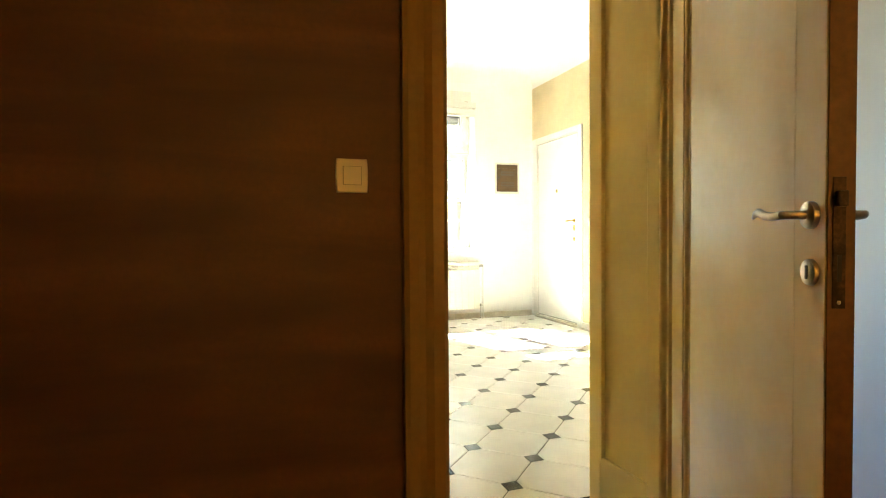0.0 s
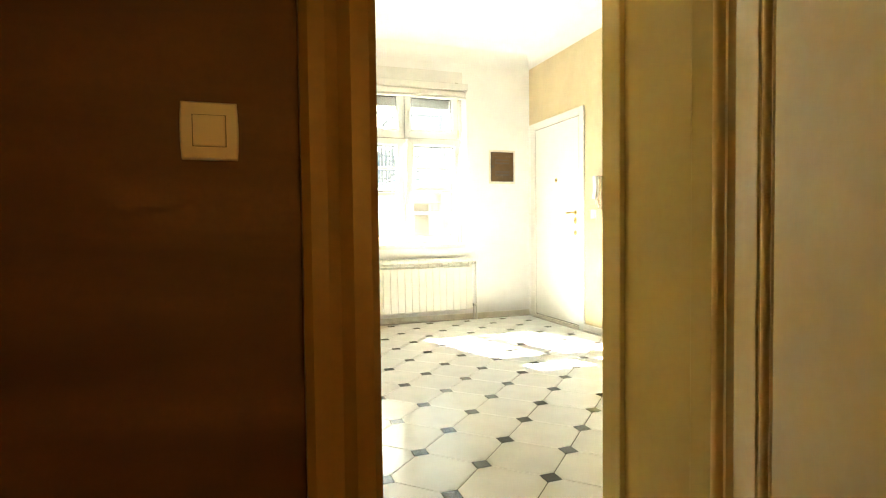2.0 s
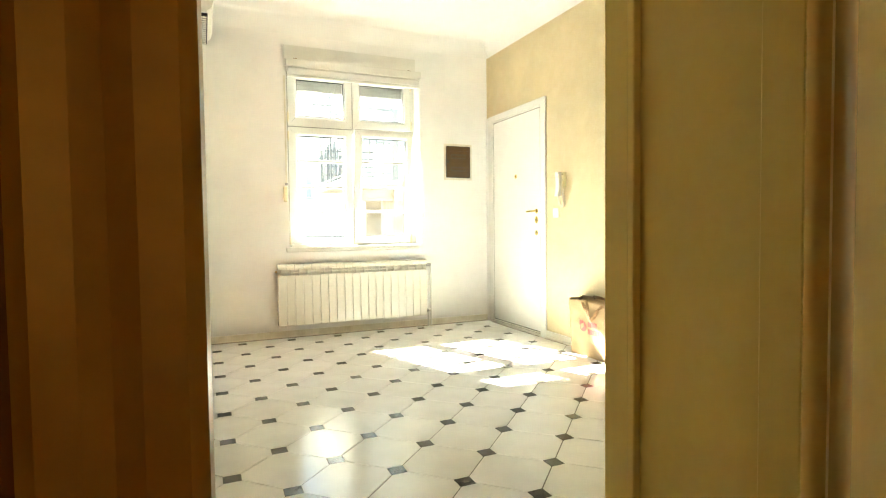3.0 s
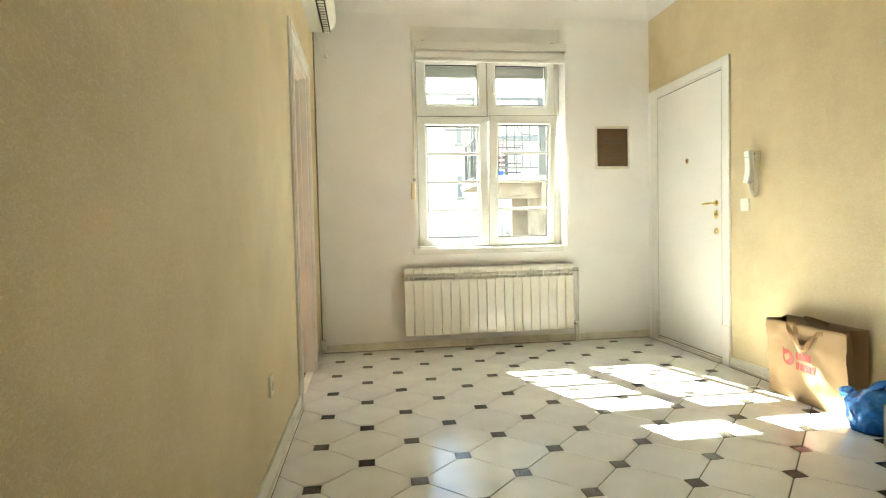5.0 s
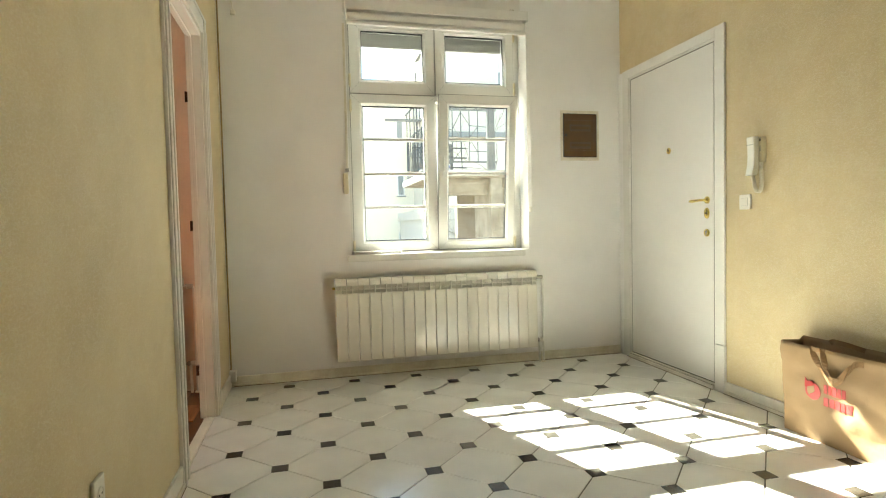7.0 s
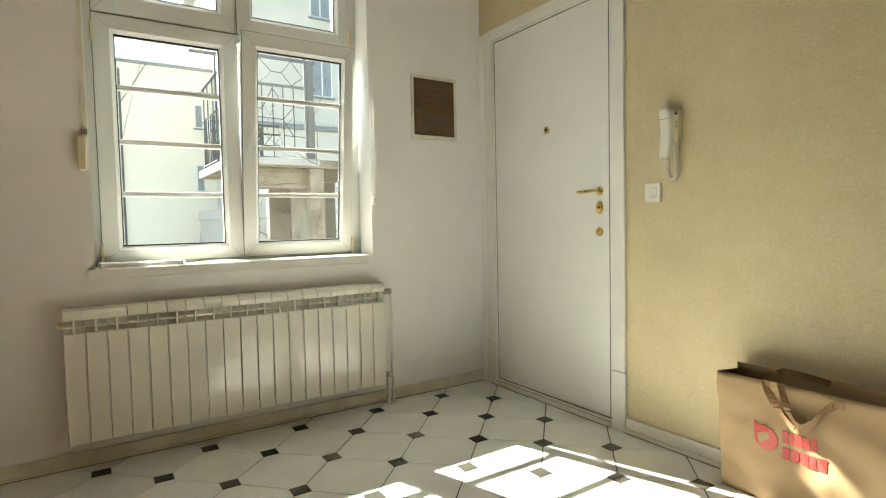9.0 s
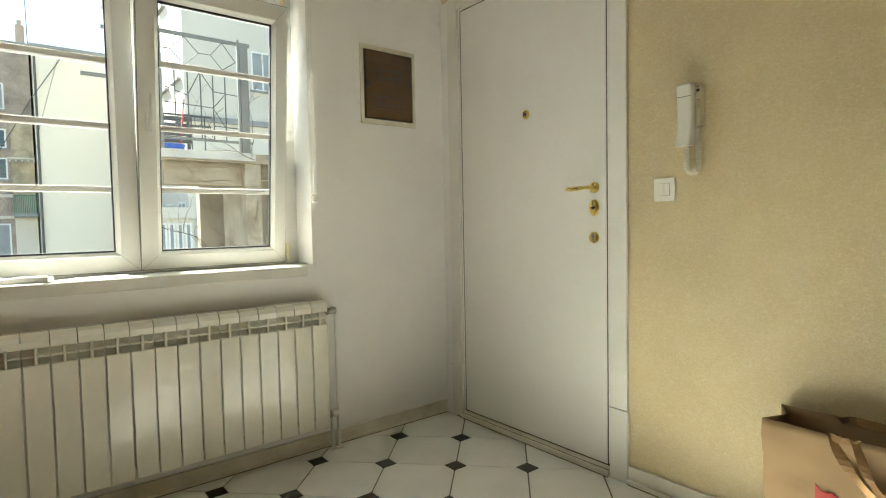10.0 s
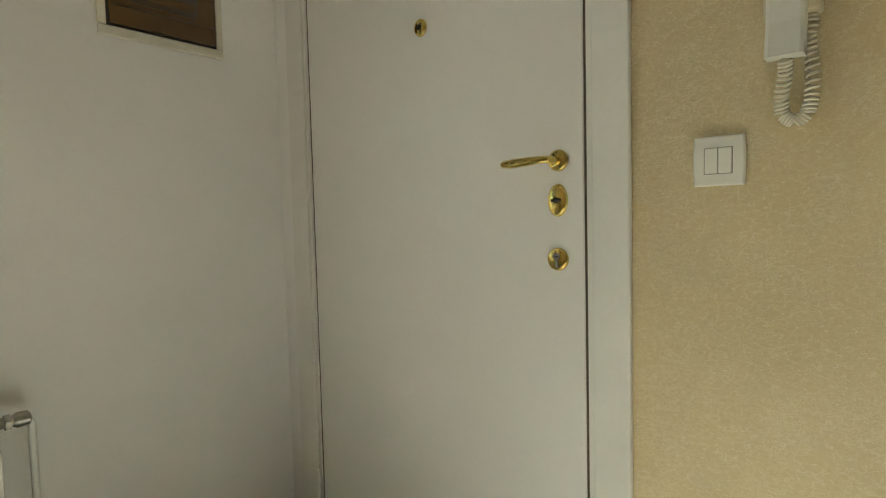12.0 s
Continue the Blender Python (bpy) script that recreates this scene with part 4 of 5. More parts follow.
# left casing (rounded, shade darkened into its cream paint) and lining
prof = [(-0.275, 0.80), (-0.275, 0.775), (-0.262, 0.768), (-0.235, 0.770), (-0.215, 0.776), (-0.195, 0.766), (-0.165, 0.764), (-0.152, 0.770), (-0.149, 0.785), (-0.149, 0.80)]
part("casing", prism(prof, -0.004, OTOP + 0.12), SHADED_CREAM, dh)
part("jamb_lining", box(OX0 - 0.028, OX0, 0.801, YS + 0.004, -0.004, OTOP, 0.003), LINING_PAINT, dh)
part("head_lining", box(OX0, OX1, 0.801, YS + 0.004, OTOP, OTOP + 0.028, 0.003), SHADED_CREAM, dh)
rl = part("jamb_lining", box(OX1, OX1 + 0.028, 0.801, YS + 0.004, -0.004, OTOP, 0.003), LINING_PAINT, dh)
# raised frame of the panelled lining
part("panel_moulding", merged(box(OX1 - 0.014, OX1, 1.135, YS + 0.004, -0.004, OTOP, 0.003), box(OX1 - 0.014, OX1, 0.803, 0.868, -0.004, OTOP, 0.003), box(OX1 - 0.014, OX1, 0.868, 1.135, -0.004, 0.258, 0.003), box(OX1 - 0.014, OX1, 0.868, 1.135, OTOP - 0.12, OTOP, 0.003),
                              box(OX1 - 0.019, OX1, 1.117, 1.136, 0.248, OTOP - 0.11, 0.004), box(OX1 - 0.008, OX1, 0.866, 0.872, 0.248, OTOP - 0.11, 0.002)), LINING_PAINT, dh)
part("casing", prism([(0.6055, 0.8005), (0.592, 0.800), (0.580, 0.795), (0.575, 0.784), (0.577, 0.773), (0.585, 0.766), (0.594, 0.768), (0.598, 0.774), (0.602, 0.766), (0.612, 0.759), (0.624, 0.760), (0.631, 0.768), (0.633, 0.782), (0.74, 0.786), (0.74, 0.8005)], -0.004, OTOP + 0.12), MOULDING_PAINT, dh, "ochre moulded edge", smooth=True)
part("casing", box(OX0, 0.572, 0.77, 0.80, OTOP, OTOP + 0.12, 0.004), SHADED_CREAM, dh)

leaf_dir = Vector((0.255 - 0.576, 0.009 - 0.725, 0)).normalized()
hinge_at = Vector((0.580, 0.735, 0))
ang = math.degrees(math.atan2(leaf_dir.y, leaf_dir.x))
LM = pose(hinge_at.x, hinge_at.y, 0, 0, 0, ang)          # local x along the leaf, +y is its hidden face, -y faces the walker
LEN = 0.797
lf = thing("hall_door_leaf", "cream glossy painted hall door standing open", "door", hinge_at)


def L(x0, x1, y0, y1, z0, z1, bev=0.003):
    return box(x0, x1, y0, y1, z0, z1, bev)


part("panel", L(0.158, LEN - 0.10, -0.002, 0.034, 0.02, 2.30), CREAM_PAINT, lf, m=LM)
part("lock_stile", L(LEN - 0.10, LEN - 0.0025, -0.0035, 0.036, 0.02, 2.30), CREAM_PAINT, lf, m=LM)
part("lock_edge", L(LEN - 0.0025, LEN, -0.002, 0.042, 0.02, 2.30, 0.001), DARK_WOOD_EDGE, lf, "bare brown wood edge", m=LM)
part("hinge_stile", L(0.006, 0.102, -0.004, 0.036, 0.02, 2.30), CREAM_PAINT, lf, m=LM)
part("groove", L(0.102, 0.158, 0.004, 0.034, 0.02, 2.30, 0.0), MOULDING_PAINT, lf, m=LM)
part("bead", merged(tube([(0.108, 0.004, 0.03), (0.108, 0.004, 2.29)], 0.006, 8), tube([(0.128, 0.006, 0.03), (0.128, 0.006, 2.29)], 0.014, 14), tube([(0.151, 0.004, 0.03), (0.151, 0.004, 2.29)], 0.007, 10)), MOULDING_PAINT, lf, m=LM, smooth=True)
fp = part("lock_faceplate", L(LEN - 0.0005, LEN + 0.0025, 0.005, 0.026, 0.985, 1.205, 0.001), RUST, lf, "rusty steel mortice lock", m=LM)
part("latch", L(LEN + 0.002, LEN + 0.014, 0.007, 0.024, 1.155, 1.182, 0.003), RUST, fp, m=LM)
part("bolt_slot", L(LEN + 0.002, LEN + 0.0035, 0.012, 0.019, 1.03, 1.075, 0.0), BLACK, fp, m=LM)
part("screw", lathe([(0.0, 0.0015), (0.003, 0.001), (0.0036, 0.0)], 10), STEEL, fp, m=LM @ Matrix.Translation((LEN + 0.0025, 0.0155, 0.995)) @ Euler((0, math.pi / 2, 0)).to_matrix().to_4x4())
for side, yf in ((-1, -0.0035), (1, 0.036)):
    rot = LM @ Matrix.Translation((LEN - 0.042, yf, 1.143)) @ Euler((math.pi / 2 if side < 0 else -math.pi / 2, 0, 0)).to_matrix().to_4x4()
    r = part("handle_rose", lathe([(0.0, 0.012), (0.019, 0.012), (0.0235, 0.009), (0.0245, 0.0)], 28), NICKEL, lf, m=rot, smooth=True)
    s = side
    part("lever", tube([(LEN - 0.042, yf + s * 0.008, 1.143), (LEN - 0.042, yf + s * 0.04, 1.143), (LEN - 0.047, yf + s * 0.049, 1.143), (LEN - 0.07, yf + s * 0.052, 1.1415), (LEN - 0.10, yf + s * 0.051, 1.1435), (LEN - 0.125, yf + s * 0.05, 1.1505), (LEN - 0.143, yf + s * 0.048, 1.149), (LEN - 0.158, yf + s * 0.046, 1.141)], [0.009, 0.008, 0.008, 0.0078, 0.0082, 0.0088, 0.0065, 0.003], 14, 0.85), NICKEL, r, m=LM, smooth=True)
    rot2 = LM @ Matrix.Translation((LEN - 0.042, yf, 1.043)) @ Euler((math.pi / 2 if side < 0 else -math.pi / 2, 0, 0)).to_matrix().to_4x4()
    k = part("key_rose", lathe([(0.0, 0.009), (0.019, 0.009), (0.0225, 0.007), (0.0235, 0.0)], 28), NICKEL, lf, m=rot2, smooth=True)
    part("keyhole", L(LEN - 0.046, LEN - 0.038, yf + s * 0.0085, yf + s * 0.0097, 1.031, 1.055, 0.0), BLACK, k, m=LM)
for z in (0.25, 1.25, 2.05):
    part("hinge", tube([(-0.004, 0.036, z - 0.05), (-0.004, 0.036, z + 0.05)], 0.008, 10), SHADED_CREAM, lf, m=LM)

# ---------------------------------------------------------------- loose things on the floor
def paper_bag():
    b = thing("paper_bag", "large brown kraft paper shopping bag standing by the wall", "bag", (2.9, 4.03, 0.0))
    y0, y1, xf, xb, hgt = 3.70, 4.31, 2.835, 2.963, 0.485
    bm = bmesh.new()
    ny, nz = 26, 20

    def front(u, v):
        y = y0 + (y1 - y0) * u + 0.02 * (v - 0.5) * (u - 0.5)
        crease = 0.014 * noise.noise(Vector((u * 5, v * 5, 3.1))) + 0.012 * abs(noise.noise(Vector((u * 9 + v * 6, v * 3, 7.7))))
        bulge = -0.018 * math.sin(math.pi * u) * math.sin(math.pi * min(1, v * 1.2))
        return Vector((xf + bulge * (1 - 0.4 * v) + crease * min(1, 4 * v) - 0.02 * v, y, hgt * v))

    def back(u, v):
        y = y0 + (y1 - y0) * u
        return Vector((xb + 0.004 * noise.noise(Vector((u * 6, v * 4, 12))), y, (hgt + 0.015) * v))

    def grid(fn, rev=False):
        g = [[bm.verts.new(fn(i / ny, j / nz)) for j in range(nz + 1)] for i in range(ny + 1)]
        for i in range(ny):
            for j in range(nz):
                q = (g[i][j], g[i][j + 1], g[i + 1][j + 1], g[i + 1][j])
                bm.faces.new(q if rev else q[::-1])
        return g
    gf, gb = grid(front, True), grid(back)
    for g0, g1 in ((gf[0], gb[0]), (gf[-1], gb[-1])):
        fold = [bm.verts.new((a.co + c.co) / 2 + Vector((0, (0.045 if g0 is gf[0] else -0.045) * (j / nz) ** 1.5, 0))) for j, (a, c) in enumerate(zip(g0, g1))]
        for j in range(nz):
            bm.faces.new((g0[j], g0[j + 1], fold[j + 1], fold[j]))
            bm.faces.new((fold[j], fold[j + 1], g1[j + 1], g1[j]))
    bm.faces.new([g[0] for g in gf] + [g[0] for g in gb][::-1])
    bmesh.ops.recalc_face_normals(bm, faces=bm.faces[:])
    body = part("bag_body", bm, KRAFT, b, smooth=True)
    sol = body.modifiers.new("thickness", 'SOLIDIFY')
    sol.thickness = 0.0012

    def on_front(yy, z, off):
        u = (yy - y0) / (y1 - y0)
        q = front(u, z / hgt)
        return Vector((q.x - off, yy, z))

    def ribbon(points, width, mat, name):
        rb = bmesh.new()
        src = [Vector(p) for p in points]
        pts = []
        for k in range(len(src) - 1):
            p0, p1, p2, p3 = src[max(k - 1, 0)], src[k], src[k + 1], src[min(k + 2, len(src) - 1)]
            for f in (0, 0.25, 0.5, 0.75):
                pts.append(0.5 * ((2 * p1) + (p2 - p0) * f + (2 * p0 - 5 * p1 + 4 * p2 - p3) * f * f + (3 * p1 - p0 - 3 * p2 + p3) * f ** 3))
        pts.append(src[-1])
        prev = None
        for i, p in enumerate(pts):
            t = (pts[min(i + 1, len(pts) - 1)] - pts[max(i - 1, 0)]).normalized()
            sd = t.cross(Vector((1, 0.9 * math.sin(i * 0.45), 0))).normalized() * width / 2
            cur = [rb.verts.new(p + sd), rb.verts.new(p - sd), rb.verts.new(p - sd + Vector((-0.0015, 0, 0))), rb.verts.new(p + sd + Vector((-0.0015, 0, 0)))]
            if prev:
                for k in range(4):
                    rb.faces.new((prev[k], prev[(k + 1) % 4], cur[(k + 1) % 4], cur[k]))
            else:
                rb.faces.new(cur)
            prev = cur
        rb.faces.new(prev[::-1])
        bmesh.ops.recalc_face_normals(rb, faces=rb.faces[:])
        return part(name, rb, mat, b, "brown ribbon handle")
    ribbon([on_front(y, z, o) for y, z, o in ((4.118, 0.492, 0.002), (4.105, 0.445, 0.008), (4.065, 0.385, 0.014), (4.015, 0.342, 0.018), (3.985, 0.335, 0.020), (3.955, 0.362, 0.018), (3.92, 0.415, 0.014), (3.885, 0.452, 0.010), (3.855, 0.456, 0.003))], 0.028, RIBBON, "handle")
    ribbon([on_front(y, z, o) for y, z, o in ((4.062, 0.490, 0.002), (4.05, 0.445, 0.010), (4.022, 0.385, 0.020), (3.988, 0.352, 0.026), (3.95, 0.368, 0.024), (3.915, 0.42, 0.016), (3.895, 0.44, 0.012))], 0.024, RIBBON, "handle")
    ribbon([on_front(y, z, o) for y, z, o in ((4.130, 0.484, 0.003), (4.10, 0.478, 0.006), (4.075, 0.481, 0.004))], 0.02, RIBBON, "handle_knot")
    ribbon([(2.955, 4.14, 0.49), (2.93, 4.11, 0.507), (2.91, 4.06, 0.512), (2.915, 4.0, 0.508), (2.945, 3.95, 0.49)], 0.025, RIBBON, "handle")

    def decal(name, yz, off=0.003):
        dm = bmesh.new()
        top = [dm.verts.new(on_front(y, z, off)) for y, z in yz]
        bot = [dm.verts.new(on_front(y, z, off - 0.001)) for y, z in yz]
        dm.faces.new(top)
        dm.faces.new(bot[::-1])
        for i in range(len(yz)):
            j = (i + 1) % len(yz)
            dm.faces.new((top[i], top[j], bot[j], bot[i]))
        bmesh.ops.triangulate(dm, faces=dm.faces[:])
        bmesh.ops.recalc_face_normals(dm, faces=dm.faces[:])
        part(name, dm, RED_PRINT, b, "red printed mark")
    cy, cz, r = 4.115, 0.262, 0.046
    decal("printed_disc", [(cy + r * 0.95 * math.cos(a), cz + r * math.sin(a)) for a in [k * math.pi / 12 for k in range(24)]])
    decal("printed_notch", [(cy + 0.045, cz + 0.01), (cy + 0.048, cz + 0.062), (cy + 0.03, cz + 0.045), (cy + 0.0, cz + 0.05), (cy - 0.01, cz + 0.03)], 0.0046)
    # unlettered bars standing for two short words
    for row, (ya, zc, ws) in enumerate(((4.055, 0.288, (0.026, 0.020, 0.030, 0.022, 0.022)), (4.055, 0.225, (0.030, 0.032, 0.032, 0.026, 0.034)))):
        y = ya
        for wdt in ws:
            q = [(y, zc + 0.022), (y, zc - 0.022), (y - wdt + 0.005, zc - 0.022), (y - wdt + 0.005, zc + 0.022)]
            y -= wdt
            decal("printed_bar", q)
    return b


paper_bag()

bb = thing("plastic_bag", "knotted blue plastic bag lying on the floor", "bag", (2.82, 3.52, 0))
bm = bmesh.new()
bmesh.ops.create_icosphere(bm, subdivisions=5, radius=1)
for v in bm.verts:
    c = v.co.copy()
    k = 1 + 0.16 * noise.noise(c * 1.7) + 0.10 * abs(noise.noise(c * 4.1)) + 0.07 * abs(noise.noise(c * 8)) + 0.03 * abs(noise.noise(c * 17))
    v.co = Vector((2.83 + 0.115 * c.x * k, 3.535 + 0.125 * c.y * k, max(0.0, 0.10 + 0.125 * c.z * k)))
part("bag_body", bm, BLUE_BAG, bb, smooth=True)
bm = bmesh.new()
bmesh.ops.create_icosphere(bm, subdivisions=4, radius=1)
for v in bm.verts:
    c = v.co.copy()
    k = 1 + 0.3 * abs(noise.noise(c * 3))
    v.co = Vector((2.80 + 0.03 * c.x * k, 3.66 + 0.05 * c.y * k, 0.17 + 0.035 * c.z * k))
part("knot", bm, BLUE_BAG, bb, smooth=True)
for a0, tip in ((2.80, (2.86, 3.47, 0.285)), (2.82, (2.90, 3.43, 0.25))):
    part("tied_handle", tube([(a0, 3.56, 0.19), (a0 + 0.01, 3.53, 0.235), ((a0 + tip[0]) / 2, 3.50, 0.26), tip], [0.014, 0.03, 0.036, 0.012], 10, 0.4), BLUE_BAG, bb, smooth=True)

bx = thing("cardboard_box", "open white printed cardboard box with green flaps", "box", (2.8, 3.3, 0))
BM_ = pose(2.703, 3.364, 0, 0, 0, math.degrees(math.atan2(3.211 - 3.364, 2.756 - 2.703)))
bw, bd, bh = 0.165, 0.21, 0.205
for nm, dims, mt in (("side", (0, bw, 0, 0.004, 0, bh), CARTON), ("side", (0, 0.004, 0.004, bd, 0, bh), CARTON), ("side", (bw - 0.004, bw, 0.004, bd, 0, bh), CARTON), ("side", (0.004, bw - 0.004, bd - 0.004, bd, 0, bh), CARTON), ("bottom", (0.004, bw - 0.004, 0.004, bd - 0.004, 0, 0.004), CARTON_BROWN), ("inner_lining", (0.0045, bw - 0.0045, bd - 0.006, bd - 0.0042, 0.004, bh - 0.002), CARTON_BROWN)):
    part(nm, box(*dims), mt, bx, m=BM_)
part("flap", box(0, bw, 0, 0.003, 0, 0.07), LIME, bx, "green printed flap", m=BM_ @ Matrix.Translation((0, 0, bh)) @ Euler((radians(-125), 0, 0)).to_matrix().to_4x4() @ Matrix.Translation((0, 0, 0)))
part("flap", box(0, 0.003, 0, bd, 0, 0.11), CARTON_BROWN, bx, "brown inside of a flap", m=BM_ @ Matrix.Translation((bw, 0, bh)) @ Euler((0, radians(102), 0)).to_matrix().to_4x4())
part("flap", box(0, bw, -0.003, 0, 0, 0.08), CARTON_BROWN, bx, "brown inside of a flap", m=BM_ @ Matrix.Translation((0, bd, bh)) @ Euler((radians(-20), 0, 0)).to_matrix().to_4x4())
for z, x0, x1, mt in ((0.178, 0.02, 0.07, GREY_PRINT), (0.13, 0.02, 0.11, GREY_PRINT), (0.105, 0.10, 0.148, GREY_PRINT), (0.045, 0.09, 0.15, GREY_PRINT), (0.16, 0.02, 0.12, GREY_PRINT), (0.145, 0.02, 0.09, GREY_PRINT), (0.03, 0.02, 0.07, LIME), (0.075, 0.02, 0.10, GREY_PRINT)):
    part("print_bar", box(x0, x1, -0.0012, 0.0001, z, z + 0.008), mt, bx, m=BM_)
part("print_patch", box(bw - 0.0001, bw + 0.0012, 0.03, 0.12, 0.10, 0.16), LIME, bx, m=BM_)

# side room: radiator seen through the doorway
radiator("radiator", -1.55, 12, YN - 0.03, 0.16, 0.82, "cream ribbed radiator in the side room")

# ---------------------------------------------------------------- the courtyard
FACADE = material("cream_render", (0.84, 0.77, 0.63), 0.9, vary=0.04, scale=0.25, grain=18, bump=0.1)
FACADE_2 = material("pale_render", (0.62, 0.575, 0.49), 0.9, vary=0.05, scale=0.3, grain=18, bump=0.1)
GROUND = material("courtyard_concrete", (0.25, 0.235, 0.21), 0.9, vary=0.12, scale=0.5, grain=20)
BRICK = material("sooty_brick", (0.34, 0.275, 0.225), 0.9, vary=0.22, scale=1.6, grain=14, bump=0.2, dirt=(0.20, 0.17, 0.15))
BRICK_PALE = material("pale_brick", (0.42, 0.35, 0.24), 0.9, vary=0.16, scale=2.5, grain=16, bump=0.2)
# courtyard shade is darkened into the concrete, plaster and pier colours, besides their stains
SHADED_CONCRETE = material("shaded_stained_concrete", (0.165, 0.143, 0.11), 0.9, vary=0.2, scale=3.5, grain=25, bump=0.2, dirt=(0.10, 0.08, 0.055))
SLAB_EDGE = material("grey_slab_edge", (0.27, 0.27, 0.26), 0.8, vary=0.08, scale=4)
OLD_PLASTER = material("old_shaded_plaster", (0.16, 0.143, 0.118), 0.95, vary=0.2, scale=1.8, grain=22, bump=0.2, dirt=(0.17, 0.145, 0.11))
SHADED_PIER = material("shaded_weathered_pier", (0.185, 0.165, 0.13), 0.9, vary=0.2, scale=5, grain=25, dirt=(0.12, 0.10, 0.075))
IRON = material("grey_painted_iron", (0.06, 0.06, 0.058), 0.5, vary=0.1)
IRON_THICK = material("grey_post_paint", (0.11, 0.108, 0.10), 0.55, vary=0.08)
VINE = material("dry_vine", (0.10, 0.07, 0.045), 0.9, vary=0.15)
DARK_PANE = material("dark_window_pane", (0.05, 0.06, 0.07), 0.1, vary=0.1)
GREY_BLIND = material("grey_window_blind", (0.28, 0.29, 0.29), 0.6, vary=0.08)
GREEN_IRON = material("green_painted_iron", (0.06, 0.17, 0.09), 0.5, vary=0.1)
RED_PAINT = material("red_paint", (0.35, 0.05, 0.04), 0.5)
BLUE_PAINT = material("blue_plastic", (0.03, 0.12, 0.5), 0.4)

structure("ground", box(-120, 120, 6.75, 160, -5.3, -5.0), GROUND, "grey concrete courtyard far below", "ground")
# out of view; dark colour keeps sun from bouncing onto the balcony
structure("outer_wall_below", box(-8, 9, 6.45, 6.56, -5.1, -0.3), OLD_PLASTER, "unseen outer wall below the flat, dark to cut bounced light", "wall")


def far_window(parent, x, z, w, h, y, mat=DARK_PANE, along='x', bars=1):
    """A recessed far window: frame, sill and pane; along 'x' it faces -y at y, along 'y' it faces -x at x."""
    if along == 'x':
        o = part("window", merged(box(x, x + w, y - 0.02, y + 0.06, z, z + 0.06), box(x, x + w, y - 0.02, y + 0.06, z + h - 0.06, z + h), *[box(x + (w - 0.06) * k / (bars + 1), x + (w - 0.06) * k / (bars + 1) + 0.06, y - 0.02, y + 0.06, z + 0.06, z + h - 0.06) for k in range(bars + 2)]), PVC, parent)
        part("pane", box(x + 0.03, x + w - 0.03, y - 0.008, y - 0.002, z + 0.03, z + h - 0.03), mat, o)
        part("sill", box(x - 0.06, x + w + 0.06, y - 0.12, y - 0.003, z - 0.07, z - 0.002), SLAB_EDGE, o)
    else:
        o = part("window", merged(box(x - 0.02, x + 0.06, y, y + w, z, z + 0.07), box(x - 0.02, x + 0.06, y, y + w, z + h - 0.07, z + h), box(x - 0.02, x + 0.06, y, y + 0.07, z + 0.07, z + h - 0.07), box(x - 0.02, x + 0.06, y + w - 0.07, y + w, z + 0.07, z + h - 0.07), box(x - 0.02, x + 0.06, y + w / 2 - 0.04, y + w / 2 + 0.04, z + 0.07, z + h - 0.07)), PVC, parent)
        part("pane", box(x - 0.008, x - 0.002, y + 0.04, y + w - 0.04, z + 0.04, z + h - 0.04), mat, o)
        part("sill", box(x - 0.15, x - 0.003, y - 0.06, y + w + 0.06, z - 0.08, z - 0.002), SLAB_EDGE, o)
    return o


fw = thing("firewall_building", "tall blank cream rendered building across the courtyard", "building", (4, 32, -5))
part("wall", box(2.09, 7.5, 32, 40, -5, 8.72), FACADE, fw)
part("roof_edge", box(1.98, 7.6, 31.9, 40.1, 8.72, 8.86), SLAB_EDGE, fw)
part("downpipe", tube([(2.14, 31.93, -5), (2.14, 31.93, 8.4)], 0.045, 8), IRON_THICK, fw)
for z, hgt in ((5.95, 1.15), (2.88, 1.32), (0.28, 0.58)):
    far_window(fw, 5.23, z, 0.40, hgt, 32, GREY_BLIND, 'x', 0)

bb_ = thing("brick_building", "sooty brick apartment building with chimneys", "building", (-4, 33, -5))
part("wall", box(-14, 2.0, 33, 42, -5, 8.85), BRICK, bb_)
part("cornice", box(-14, 2.04, 32.85, 42, 8.85, 9.05), SLAB_EDGE, bb_)
part("pale_brickwork", box(1.25, 2.0, 32.94, 32.998, 2.7, 6.0), BRICK_PALE, bb_)
part("plastered_base", box(1.25, 2.02, 32.9, 32.998, -5, 1.7), FACADE_2, bb_)
for cx in (1.75, -1.35):
    c = part("chimney", box(cx - 0.16, cx + 0.16, 33.3, 33.8, 9.05, 9.9), BRICK, bb_)
    part("chimney_pot", tube([(cx, 33.5, 9.9), (cx, 33.5, 10.15)], 0.09, 8), BRICK, c)
part("mast", tube([(2.0, 33.2, 9.0), (1.97, 33.2, 11.7)], 0.02, 6), IRON, bb_)
for x in (-3.3, -1.2, 0.15):
    for z, hgt, mt in ((6.2, 1.1, GREY_BLIND), (4.6, 0.8, DARK_PANE), (3.3, 0.9, DARK_PANE), (0.05, 1.4, GREY_BLIND), (-3, 1.4, DARK_PANE)):
        far_window(bb_, x, z, 0.95, hgt, 33, mt)
for z in (2.55, 1.65):
    part("string_course", box(-14, 1.25, 32.93, 32.998, z, z + 0.12), FACADE_2, bb_)
bal = part("balcony", box(1.2, 2.02, 32.0, 32.93, 1.72, 1.86), SLAB_EDGE, bb_)
